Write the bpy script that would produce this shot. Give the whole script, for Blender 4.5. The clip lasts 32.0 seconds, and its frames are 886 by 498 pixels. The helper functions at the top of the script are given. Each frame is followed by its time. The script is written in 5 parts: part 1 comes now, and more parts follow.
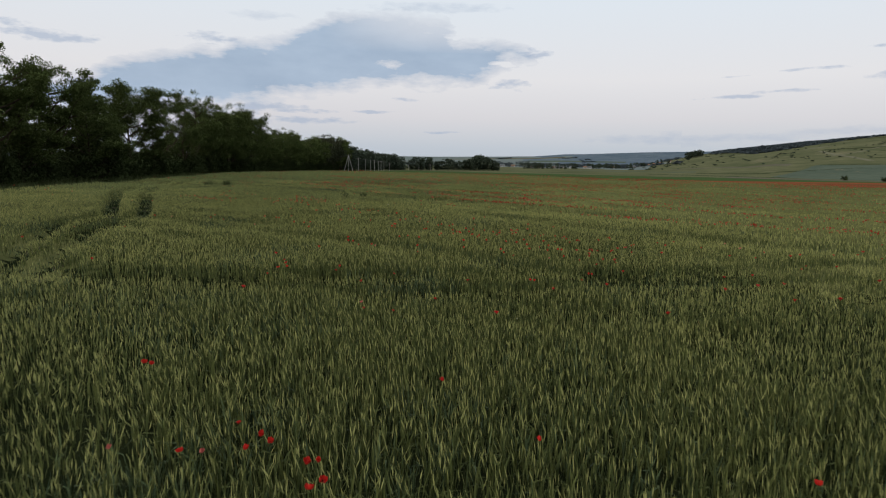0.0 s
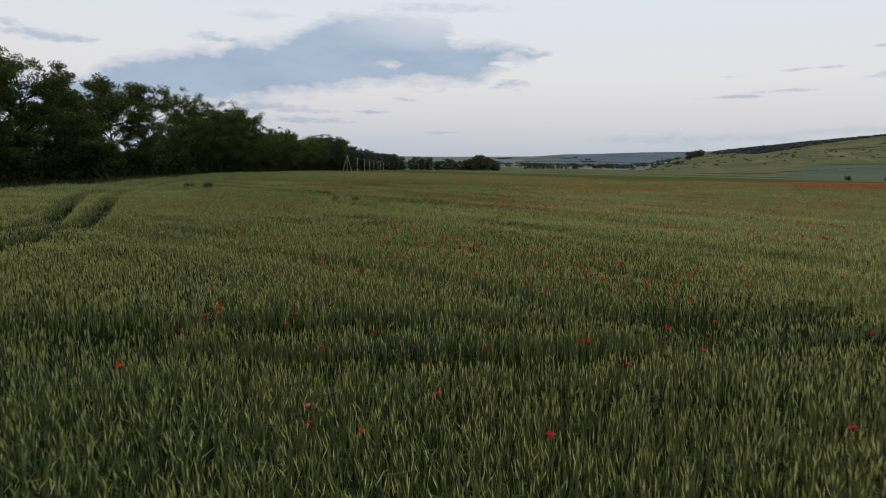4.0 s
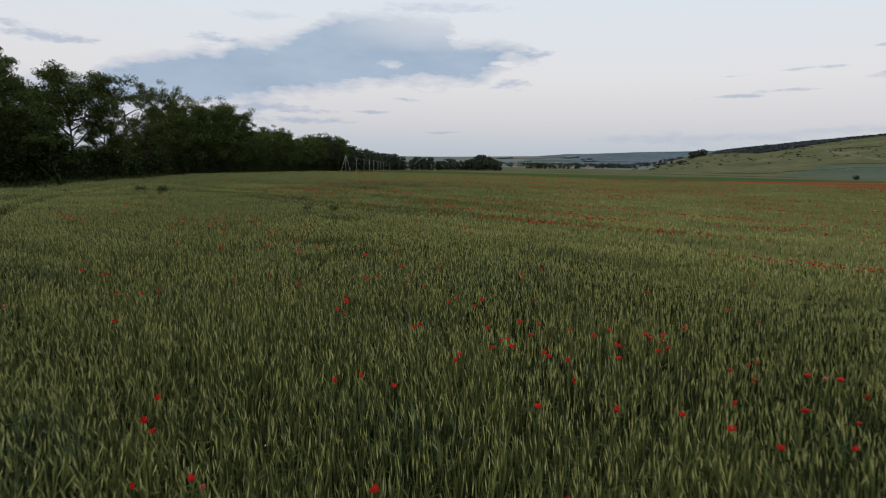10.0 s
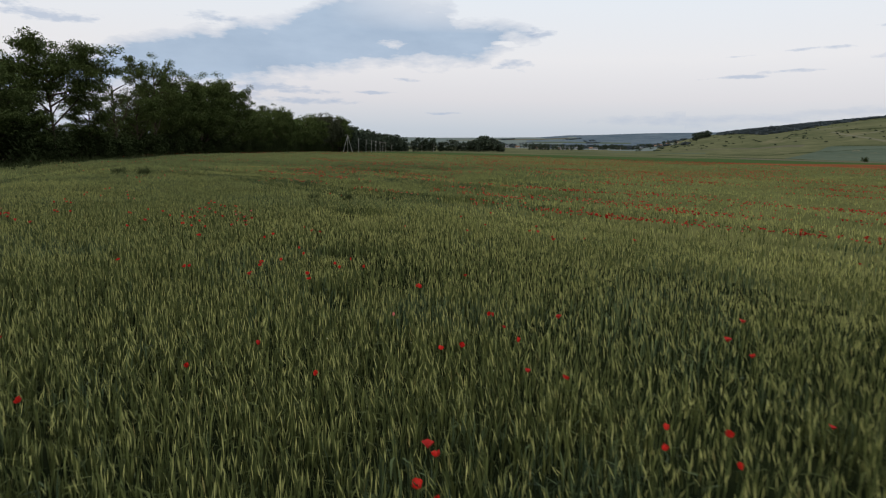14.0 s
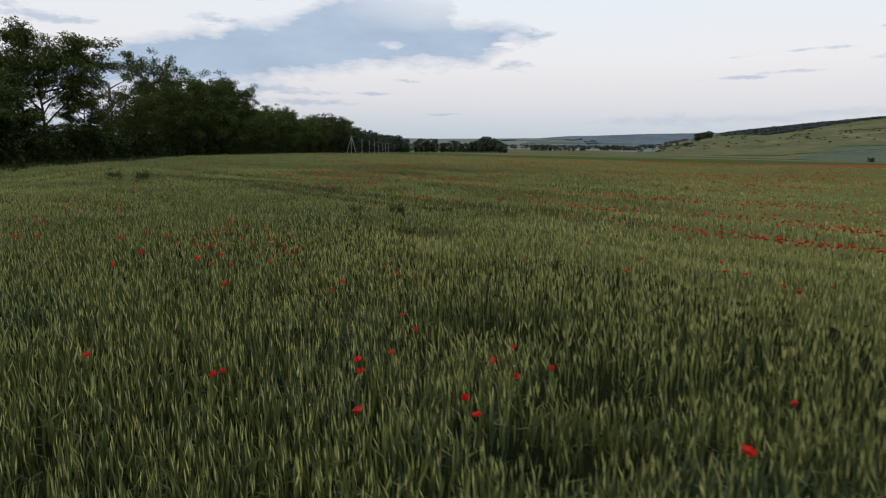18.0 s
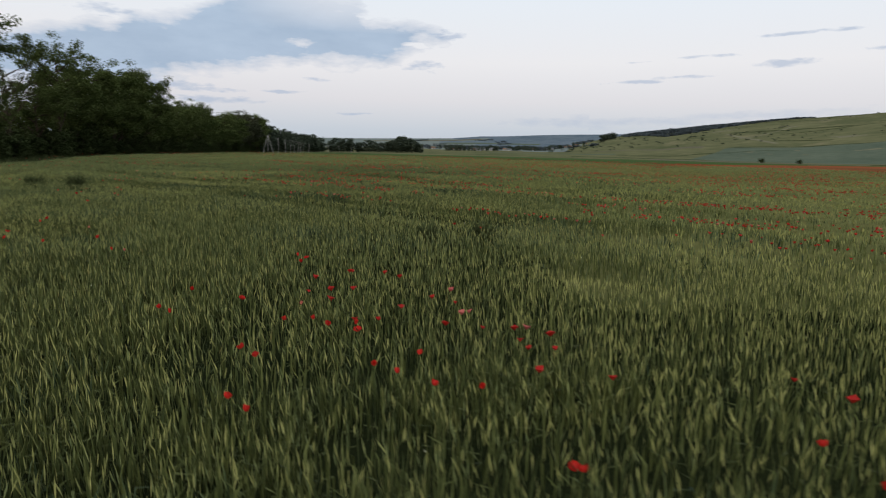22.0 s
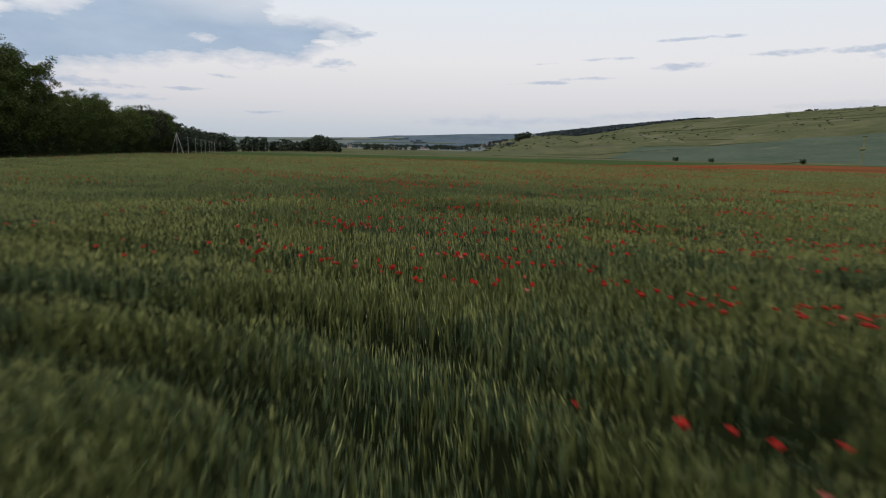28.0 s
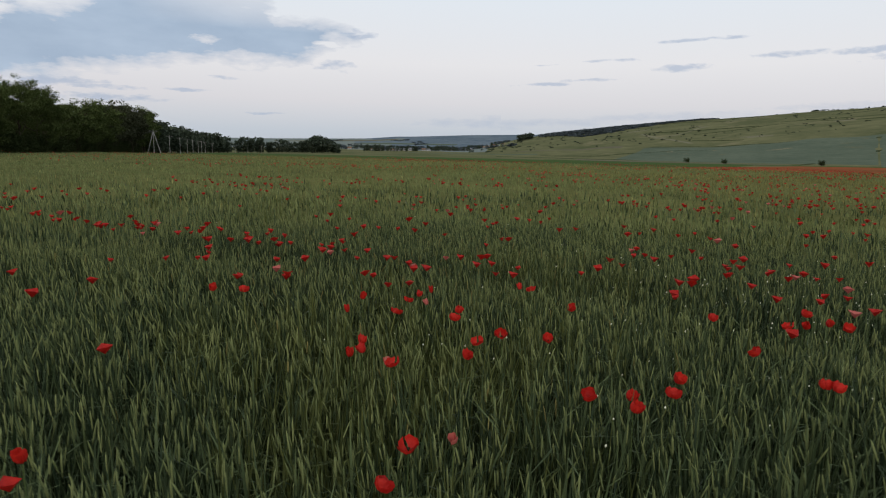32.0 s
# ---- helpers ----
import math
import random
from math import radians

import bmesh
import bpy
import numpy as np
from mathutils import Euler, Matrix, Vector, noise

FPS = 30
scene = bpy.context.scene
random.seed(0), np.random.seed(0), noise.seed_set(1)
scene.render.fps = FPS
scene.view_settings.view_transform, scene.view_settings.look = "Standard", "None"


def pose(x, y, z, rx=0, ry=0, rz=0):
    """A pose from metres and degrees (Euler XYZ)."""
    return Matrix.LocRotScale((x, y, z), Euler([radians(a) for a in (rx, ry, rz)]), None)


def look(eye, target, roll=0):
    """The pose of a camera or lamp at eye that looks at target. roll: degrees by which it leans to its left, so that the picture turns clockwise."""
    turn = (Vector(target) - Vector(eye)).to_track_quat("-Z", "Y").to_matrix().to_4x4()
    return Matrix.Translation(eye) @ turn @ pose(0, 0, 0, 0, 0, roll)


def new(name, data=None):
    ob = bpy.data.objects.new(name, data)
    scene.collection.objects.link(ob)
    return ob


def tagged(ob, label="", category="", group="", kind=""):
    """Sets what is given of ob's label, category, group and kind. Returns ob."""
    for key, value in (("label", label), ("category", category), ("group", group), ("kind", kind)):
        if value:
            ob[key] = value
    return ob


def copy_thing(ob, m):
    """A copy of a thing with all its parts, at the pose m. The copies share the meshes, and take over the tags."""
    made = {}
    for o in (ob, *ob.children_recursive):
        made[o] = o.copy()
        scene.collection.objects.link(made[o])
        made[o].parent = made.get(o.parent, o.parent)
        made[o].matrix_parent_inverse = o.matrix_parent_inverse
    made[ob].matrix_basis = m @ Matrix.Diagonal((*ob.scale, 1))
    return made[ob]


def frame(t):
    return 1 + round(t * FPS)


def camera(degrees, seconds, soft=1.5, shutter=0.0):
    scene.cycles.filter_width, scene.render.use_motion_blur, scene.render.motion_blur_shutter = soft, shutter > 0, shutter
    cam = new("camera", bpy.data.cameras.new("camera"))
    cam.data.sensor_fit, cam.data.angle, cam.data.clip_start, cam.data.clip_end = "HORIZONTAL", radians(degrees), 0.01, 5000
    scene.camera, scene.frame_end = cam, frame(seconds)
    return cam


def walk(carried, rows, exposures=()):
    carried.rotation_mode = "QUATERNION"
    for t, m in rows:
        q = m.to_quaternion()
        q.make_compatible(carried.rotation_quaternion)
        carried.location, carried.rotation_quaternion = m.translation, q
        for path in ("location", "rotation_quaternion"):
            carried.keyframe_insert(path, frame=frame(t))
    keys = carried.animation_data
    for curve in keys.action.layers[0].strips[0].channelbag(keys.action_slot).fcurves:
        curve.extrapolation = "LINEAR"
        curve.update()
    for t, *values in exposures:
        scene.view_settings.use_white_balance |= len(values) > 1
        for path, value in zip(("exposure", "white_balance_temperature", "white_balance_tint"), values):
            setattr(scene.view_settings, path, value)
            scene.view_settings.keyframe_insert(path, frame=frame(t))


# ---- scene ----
cam = camera(70.3, 32.0, 1.15, 0.5)
PATH = [
    (0, (0.366, 0.858, 3.85), (0.391, 2.838, 3.569), 1.1),
    (0.5, (0.361, 1.537, 3.838), (0.386, 3.517, 3.557), 1.1),
    (1, (0.335, 2.211, 3.822), (0.36, 4.191, 3.541), 1.1),
    (1.5, (0.334, 2.852, 3.809), (0.359, 4.832, 3.528), 1.0),
    (2, (0.351, 3.49, 3.788), (0.376, 5.47, 3.507), 1.0),
    (2.5, (0.341, 4.17, 3.782), (0.366, 6.15, 3.502), 1.0),
    (4.5, (0.306, 7.051, 3.808), (0.331, 9.031, 3.527), 1.1),
    (5, (0.28, 7.912, 3.799), (0.304, 9.892, 3.518), 1.0),
    (5.5, (0.267, 8.679, 3.801), (0.292, 10.659, 3.52), 1.1),
    (6, (0.289, 9.518, 3.774), (0.313, 11.498, 3.493), 1.0),
    (6.5, (0.29, 10.407, 3.774), (0.314, 12.387, 3.492), 1.1),
    (7, (0.295, 11.266, 3.795), (0.319, 13.246, 3.513), 1.1),
    (7.5, (0.291, 12.256, 3.767), (0.315, 14.237, 3.486), 1.0),
    (8, (0.288, 13.205, 3.742), (0.312, 15.185, 3.462), 1.0),
    (8.5, (0.278, 14.132, 3.723), (0.301, 16.112, 3.443), 1.0),
    (9, (0.265, 15.072, 3.701), (0.288, 17.052, 3.421), 1.0),
    (9.5, (0.264, 16.001, 3.677), (0.286, 17.982, 3.397), 1.0),
    (10, (0.239, 16.916, 3.655), (0.26, 18.896, 3.374), 1.0),
    (10.5, (0.186, 17.804, 3.639), (0.208, 19.785, 3.359), 1.1),
    (11, (0.083, 18.649, 3.621), (0.105, 20.629, 3.341), 1.1),
    (11.5, (-0.105, 19.572, 3.585), (-0.083, 21.553, 3.304), 1.1),
    (12, (-0.345, 20.396, 3.565), (-0.324, 22.375, 3.283), 1.0),
    (12.5, (-0.615, 21.208, 3.55), (-0.594, 23.185, 3.251), 1.1),
    (13, (-0.888, 22.002, 3.521), (-0.867, 23.976, 3.203), 1.0),
    (13.5, (-1.147, 22.898, 3.482), (-1.127, 24.869, 3.146), 1.0),
    (14, (-1.405, 23.735, 3.432), (-1.386, 25.706, 3.093), 1.1),
    (14.5, (-1.65, 24.68, 3.356), (-1.631, 26.651, 3.018), 1.1),
    (16.5, (-2.956, 27.502, 3.307), (-2.938, 29.474, 2.97), 1.1),
    (17, (-3.295, 28.232, 3.291), (-3.277, 30.203, 2.954), 1.1),
    (17.5, (-3.662, 28.967, 3.286), (-3.644, 30.939, 2.95), 1.1),
    (18, (-4.061, 29.694, 3.265), (-4.043, 31.666, 2.929), 1.0),
    (18.5, (-4.476, 30.416, 3.249), (-4.458, 32.388, 2.913), 1.0),
    (19, (-4.93, 31.168, 3.231), (-4.913, 33.139, 2.895), 1.0),
    (19.5, (-5.424, 31.94, 3.212), (-5.406, 33.912, 2.876), 1.0),
    (20, (-5.967, 32.705, 3.191), (-5.949, 34.677, 2.855), 1.0),
    (20.5, (-6.613, 33.501, 3.163), (-6.595, 35.472, 2.826), 1.1),
    (21, (-7.33, 34.314, 3.118), (-7.312, 36.286, 2.782), 1.1),
    (21.5, (-8.12, 35.109, 3.087), (-8.015, 37.078, 2.753), 1.1),
    (22, (-8.964, 35.851, 3.081), (-8.674, 37.802, 2.75), 1.3),
    (22.5, (-9.89, 36.718, 3.054), (-9.525, 38.657, 2.725), 1.4),
    (23, (-10.834, 37.663, 3.004), (-10.447, 39.597, 2.675), 1.4),
    (23.5, (-11.799, 38.578, 2.96), (-11.324, 40.493, 2.632), 1.5),
    (24, (-12.764, 39.652, 2.876), (-12.216, 41.547, 2.551), 1.5),
    (24.5, (-13.644, 40.687, 2.801), (-13.095, 42.582, 2.475), 1.4),
    (25, (-14.311, 41.924, 2.759), (-13.762, 43.819, 2.433), 1.4),
    (25.5, (-14.717, 43.466, 2.71), (-14.169, 45.362, 2.384), 1.4),
    (27.5, (-14.919, 54.491, 2.982), (-14.368, 56.386, 2.655), 1.3),
    (28, (-14.206, 58.433, 2.932), (-13.655, 60.328, 2.604), 1.3),
    (28.5, (-13.429, 62.424, 2.87), (-12.879, 64.319, 2.543), 1.4),
    (29, (-12.568, 66.476, 2.784), (-12.017, 68.371, 2.457), 1.3),
    (29.5, (-11.618, 70.536, 2.731), (-11.069, 72.431, 2.405), 1.3),
    (30, (-10.72, 74.5, 2.667), (-10.17, 76.395, 2.342), 1.3),
    (30.5, (-9.847, 78.16, 2.616), (-9.298, 80.056, 2.292), 1.3),
    (31, (-9.078, 81.398, 2.636), (-8.529, 83.294, 2.313), 1.3),
    (31.5, (-8.595, 83.376, 2.566), (-8.046, 85.271, 2.242), 1.4),
    (31.7, (-8.445, 83.874, 2.39), (-7.897, 85.77, 2.066), 1.4),
    (31.8, (-8.386, 84.073, 2.277), (-7.837, 85.969, 1.953), 1.4),
    (31.9, (-8.341, 84.222, 2.189), (-7.792, 86.118, 1.865), 1.3),
    (32, (-8.323, 84.281, 2.147), (-7.775, 86.177, 1.823), 1.3),
]
walk(cam, [(t, look(eye, target, roll)) for t, eye, target, roll in PATH], [(0.0, -0.03), (8.0, -0.08), (13.0, 0.02), (14.0, 0.06), (17.0, 0.09), (20.0, 0.11), (22.0, 0.08), (24.0, -0.03), (28.0, 0.0), (32.0, 0.0)])

# ------------------------------------------------------------ world and light
SUN_EL, SUN_AZ = 17.0, -152.0      # degrees above the horizon, from +y towards +x
world = bpy.data.worlds.new("dusk_sky")
scene.world = world
world.use_nodes = True
WT = world.node_tree
WT.nodes.clear()


def wire(tree, kind, *ins, **props):
    """A node with its properties set and its first inputs wired or filled. Returns its first output."""
    n = tree.nodes.new(kind)
    for key, value in props.items():
        setattr(n, key, value)
    for slot, value in zip(n.inputs, ins):
        if value is None:
            continue
        if isinstance(value, bpy.types.NodeSocket):
            tree.links.new(value, slot)
        else:
            slot.default_value = value
    return n.outputs[0]


def maths(tree, op, a, b=0.0, c=0.0, clamp=False):
    return wire(tree, "ShaderNodeMath", a, b, c, operation=op, use_clamp=clamp)


def ramp(tree, fac, stops):
    n = tree.nodes.new("ShaderNodeValToRGB")
    while len(n.color_ramp.elements) < len(stops):
        n.color_ramp.elements.new(0.5)
    for e, (p, c) in zip(n.color_ramp.elements, stops):
        e.position, e.color = p, (*c, 1)
    tree.links.new(fac, n.inputs[0])
    return n.outputs[0]


def blend(tree, fac, a, b, how="MIX"):
    n = tree.nodes.new("ShaderNodeMix")
    n.data_type, n.blend_type = "RGBA", how
    for slot, value in ((n.inputs[0], fac), (n.inputs[6], a), (n.inputs[7], b)):
        if isinstance(value, bpy.types.NodeSocket):
            tree.links.new(value, slot)
        else:
            slot.default_value = value if not isinstance(value, tuple) else (*value, 1)
    return n.outputs[2]


def build_sky():
    t = WT
    way = t.nodes.new("ShaderNodeTexCoord").outputs["Generated"]
    xyz = t.nodes.new("ShaderNodeSeparateXYZ")
    t.links.new(way, xyz.inputs[0])
    u = maths(t, "MULTIPLY", maths(t, "ARCTAN2", xyz.outputs[0], xyz.outputs[1]), 57.2958)
    v = maths(t, "MULTIPLY", maths(t, "ARCSINE", xyz.outputs[2]), 57.2958)
    sky = t.nodes.new("ShaderNodeTexSky")
    sky.sky_type, sky.sun_disc = "NISHITA", False
    sky.sun_elevation, sky.sun_rotation = radians(SUN_EL), radians(SUN_AZ)
    haze = ramp(t, maths(t, "DIVIDE", maths(t, "ADD", v, 5.0), 60.0, clamp=True), [
        (0.0, (0.46, 0.48, 0.54)), (0.10, (0.54, 0.595, 0.675)), (0.145, (0.71, 0.695, 0.735)), (0.20, (0.815, 0.80, 0.82)),
        (0.30, (0.785, 0.84, 0.90)), (0.45, (0.82, 0.89, 0.965)), (1.0, (1.10, 1.13, 1.15))])
    base = blend(t, 0.93, blend(t, 1.0, sky.outputs[0], (0.09, 0.09, 0.09), "MULTIPLY"), haze)
    # cloud noise, stretched along the horizon
    flat = wire(t, "ShaderNodeCombineXYZ", maths(t, "MULTIPLY", u, 0.055), maths(t, "MULTIPLY", v, 0.16), 0.0)
    n1 = wire(t, "ShaderNodeTexNoise", flat, 0.0, 2.2, 6.0, 0.58, noise_dimensions="3D")
    n2 = wire(t, "ShaderNodeTexNoise", flat, 0.0, 5.0, 4.0, 0.52, noise_dimensions="3D")
    n3 = wire(t, "ShaderNodeTexNoise", flat, 0.0, 13.0, 5.0, 0.6, noise_dimensions="3D")
    wisp = maths(t, "MULTIPLY_ADD", n3, 2.0, -1.0)
    rag = maths(t, "MULTIPLY_ADD", n1, 1.7, -0.85)
    fine = maths(t, "MULTIPLY_ADD", n2, 1.2, -0.6)
    wob = wire(t, "ShaderNodeTexNoise", flat, 0.0, 3.0, 4.0, 0.55, noise_dimensions="3D")
    u0, v0 = u, v
    u = maths(t, "ADD", u, maths(t, "MULTIPLY_ADD", wob, 15.0, -7.5))
    v = maths(t, "ADD", v, maths(t, "MULTIPLY_ADD", n2, 4.6, -2.3))
    # large cloud bank between an upper and a lower outline over the azimuth
    def outline(stops):
        """Elevation over azimuth, from (azimuth, elevation) pairs."""
        n = t.nodes.new("ShaderNodeValToRGB")
        n.color_ramp.interpolation = "LINEAR"
        while len(n.color_ramp.elements) < len(stops):
            n.color_ramp.elements.new(0.5)
        for e, (az, el) in zip(n.color_ramp.elements, stops):
            e.position, e.color = (az + 45) / 60, (el / 20, el / 20, el / 20, 1)
        t.links.new(maths(t, "DIVIDE", maths(t, "ADD", u, 45.0), 60.0, clamp=True), n.inputs[0])
        return maths(t, "MULTIPLY", n.outputs[0], 20.0)
    u = maths(t, "ADD", u0, maths(t, "MULTIPLY_ADD", wob, 5.0, -2.5))
    v = maths(t, "ADD", v0, maths(t, "MULTIPLY_ADD", n2, 1.3, -0.65))
    top = outline([(-45, 5.2), (-34, 5.6), (-28, 6.3), (-26.3, 7.3), (-22.4, 8.4), (-20.5, 9.1), (-18.6, 8.9), (-17.6, 9.7), (-14.8, 9.6), (-12.5, 10.4), (-10.6, 11.8),
                   (-8.6, 12.4), (-3.5, 12.6), (0.2, 12.3), (1.4, 10.4), (5.5, 10.5), (7.6, 10.0), (8.8, 8.8), (9.6, 7.0), (15, 4.0)])
    low = outline([(-45, 1.6), (-34, 2.2), (-25, 3.6), (-19, 4.0), (-13.5, 4.8), (-8.7, 5.6), (-3.8, 6.3), (0.2, 6.2), (3.0, 6.5), (4.7, 7.1), (6.7, 8.0), (8.8, 8.6), (15, 9.3)])
    mass = maths(t, "MINIMUM", maths(t, "SUBTRACT", top, v), maths(t, "MULTIPLY", maths(t, "SUBTRACT", v, low), 0.8))

    def spots(places, ragged):
        """Soft ellipses: azimuth, elevation, half width, half height."""
        total = None
        for a, b, w, h in places:
            p = maths(t, "POWER", maths(t, "ABSOLUTE", maths(t, "DIVIDE", maths(t, "SUBTRACT", u, a), w)), 2.0)
            q = maths(t, "POWER", maths(t, "ABSOLUTE", maths(t, "DIVIDE", maths(t, "SUBTRACT", v, b), h)), 2.0)
            e = maths(t, "SUBTRACT", 1.0, maths(t, "ADD", p, q))
            total = e if total is None else maths(t, "MAXIMUM", total, e)
        return maths(t, "ADD", total, maths(t, "ADD", maths(t, "MULTIPLY", fine, ragged), maths(t, "MULTIPLY", wisp, ragged)))
    mass = maths(t, "ADD", mass, maths(t, "ADD", maths(t, "MULTIPLY", rag, 1.0), maths(t, "MULTIPLY_ADD", fine, 0.9, maths(t, "MULTIPLY", wisp, 0.7))))
    u = maths(t, "ADD", u0, maths(t, "MULTIPLY_ADD", wob, 3.0, -1.5))
    v = maths(t, "ADD", v0, maths(t, "MULTIPLY_ADD", n2, 1.0, -0.5))
    holes = maths(t, "MAXIMUM", spots([(-6.4, 8.9, 1.7, 0.6), (-4.4, 8.2, 2.2, 0.5), (-1.0, 10.6, 2.6, 0.35), (5.4, 8.3, 1.6, 0.3)], 1.6), 0.0)
    mass = maths(t, "SUBTRACT", mass, maths(t, "MULTIPLY", holes, 1.1))
    bank = maths(t, "MULTIPLY_ADD", mass, 0.85, 0.18, clamp=True)
    thin = maths(t, "MULTIPLY", maths(t, "MULTIPLY", maths(t, "SUBTRACT", v0, 9.2), 0.4, clamp=True), maths(t, "MULTIPLY_ADD", u0, 0.12, 1.2, clamp=True))
    bank = maths(t, "MULTIPLY", bank, maths(t, "MULTIPLY_ADD", thin, -0.55, 1.0))
    u = maths(t, "ADD", u0, maths(t, "MULTIPLY_ADD", wob, 3.0, -1.5))
    v = maths(t, "ADD", v0, maths(t, "MULTIPLY_ADD", n2, 0.5, -0.25))
    # thin streaks low over the horizon and loose patches elsewhere; those on the right rise to the right
    v = maths(t, "SUBTRACT", v, maths(t, "MULTIPLY", maths(t, "SUBTRACT", u0, 34.0), maths(t, "MULTIPLY", maths(t, "GREATER_THAN", u0, 21.0), 0.03)))
    streak = spots([(-14.5, 4.3, 3.2, 0.34), (-12.0, 4.0, 3.6, 0.22), (-12.0, 3.2, 4.4, 0.34), (-19, 3.7, 4, 0.35), (-3.0, 5.2, 1.3, 0.14), (-6.0, 4.1, 1.8, 0.14), (0.5, 2.4, 2.0, 0.12),
                    (6.2, 6.6, 2.0, 0.5), (8.6, 9.3, 1.5, 0.42), (-31.0, 8.7, 4.5, 0.42), (-36.0, 9.2, 4.0, 0.5), (-19.5, 9.6, 2.0, 0.5), (24.6, 5.75, 2.6, 0.17), (28.6, 6.0, 2.4, 0.15), (36.0, 6.75, 2.6, 0.28),
                    (44.0, 7.3, 3.0, 0.30), (48.4, 7.25, 3.4, 0.26), (30.0, 7.55, 2.2, 0.14), (38.0, 8.85, 3.6, 0.15), (24.6, 7.3, 1.0, 0.1), (55, 6.5, 6, 0.5)], 2.2)
    veil = spots([(18.3, 2.0, 5.5, 0.5), (25.0, 2.45, 7, 0.45), (36.0, 2.8, 9, 0.4), (48.0, 3.2, 7, 0.35), (0.0, 12.9, 6.0, 0.5), (-15.0, 11.6, 3.0, 0.4)], 1.4)
    streak = maths(t, "MAXIMUM", maths(t, "MULTIPLY", streak, 0.85, clamp=True), maths(t, "MULTIPLY", veil, 0.45, clamp=True))
    shade = blend(t, maths(t, "MULTIPLY_ADD", n1, 2.2, -0.6, clamp=True), (0.275, 0.385, 0.535), (0.40, 0.515, 0.665))
    edge = maths(t, "MULTIPLY", maths(t, "MULTIPLY", bank, maths(t, "SUBTRACT", 1.0, bank)), 0.9, clamp=True)
    col = blend(t, maths(t, "MULTIPLY", bank, 0.86), base, shade)
    col = blend(t, edge, col, (0.79, 0.755, 0.77))
    col = blend(t, maths(t, "MULTIPLY", streak, 0.62), col, (0.37, 0.455, 0.60))
    # loose high cloud over the rest of the sky
    high = wire(t, "ShaderNodeTexNoise", way, 0.0, 2.4, 5.0, 0.55, noise_dimensions="3D")
    up = maths(t, "MULTIPLY", maths(t, "SUBTRACT", v0, 15.0), 0.08, clamp=True)
    col = blend(t, maths(t, "MULTIPLY", maths(t, "MULTIPLY_ADD", high, 4.0, -1.9, clamp=True), maths(t, "MULTIPLY", up, 0.6)), col, (0.5, 0.56, 0.68))
    bg = t.nodes.new("ShaderNodeBackground")
    t.links.new(col, bg.inputs[0])
    bg.inputs[1].default_value = 1.0
    out = t.nodes.new("ShaderNodeOutputWorld")
    t.links.new(bg.outputs[0], out.inputs[0])


build_sky()
sun = new("sun", bpy.data.lights.new("sun", "SUN"))
sun.data.energy, sun.data.angle, sun.data.color = 1.1, radians(25), (1.0, 0.88, 0.70)
sun.matrix_world = look((0, 0, 60), (-60 * math.sin(radians(SUN_AZ)), -60 * math.cos(radians(SUN_AZ)), 60 - 60 * math.tan(radians(SUN_EL))))


# ------------------------------------------------------------ materials
def rough(name, dark, light, scale=1.0, detail=6.0, fine_scale=None, bump=0.0, gloss=0.85, island=0.0, through_light=0.0, spots=None, shine=0.0, bias=1.0, each=0.0):
    """A material between two colours, mottled at two scales."""
    m = bpy.data.materials.new(name)
    m.use_nodes = True
    t = m.node_tree
    bsdf = t.nodes["Principled BSDF"]
    where = t.nodes.new("ShaderNodeTexCoord").outputs["Object"]
    a = wire(t, "ShaderNodeTexNoise", where, 0.0, scale, detail, 0.6)
    fac = maths(t, "MULTIPLY_ADD", a, 2.2, -0.6, clamp=True)
    if fine_scale:
        b = wire(t, "ShaderNodeTexNoise", where, 0.0, fine_scale, 3.0, 0.6)
        fac = maths(t, "ADD", maths(t, "MULTIPLY", fac, 0.6), maths(t, "MULTIPLY_ADD", b, 0.9, -0.25), clamp=True)
    if island:
        r = t.nodes.new("ShaderNodeNewGeometry").outputs["Random Per Island"]
        fac = maths(t, "ADD", maths(t, "MULTIPLY", fac, 1.0 - island), maths(t, "MULTIPLY", r, island), clamp=True)
    if each:
        one = t.nodes.new("ShaderNodeObjectInfo").outputs["Random"]
        fac = maths(t, "ADD", maths(t, "MULTIPLY", fac, 1.0 - each), maths(t, "MULTIPLY", one, each), clamp=True)
    if bias != 1.0:
        fac = maths(t, "POWER", fac, bias)
    col = blend(t, fac, dark, light)
    if spots:
        s = wire(t, "ShaderNodeTexNoise", where, 0.0, spots[1], 4.0, 0.65)
        col = blend(t, maths(t, "MULTIPLY_ADD", s, 9.0, -9.0 * spots[2], clamp=True), col, spots[0])
    t.links.new(col, bsdf.inputs["Base Color"])
    bsdf.inputs["Roughness"].default_value = gloss
    bsdf.inputs["Specular IOR Level"].default_value = shine
    if bump:
        bn = t.nodes.new("ShaderNodeBump")
        bn.inputs["Strength"].default_value = bump
        bn.inputs["Distance"].default_value = 0.1
        t.links.new(wire(t, "ShaderNodeTexNoise", where, 0.0, fine_scale or scale * 6, 4.0, 0.6), bn.inputs["Height"])
        t.links.new(bn.outputs[0], bsdf.inputs["Normal"])
    if through_light:
        tr = t.nodes.new("ShaderNodeBsdfTranslucent")
        t.links.new(col, tr.inputs[0])
        mx = t.nodes.new("ShaderNodeMixShader")
        mx.inputs[0].default_value = through_light
        t.links.new(bsdf.outputs[0], mx.inputs[1])
        t.links.new(tr.outputs[0], mx.inputs[2])
        t.links.new(mx.outputs[0], t.nodes["Material Output"].inputs[0])
    return m


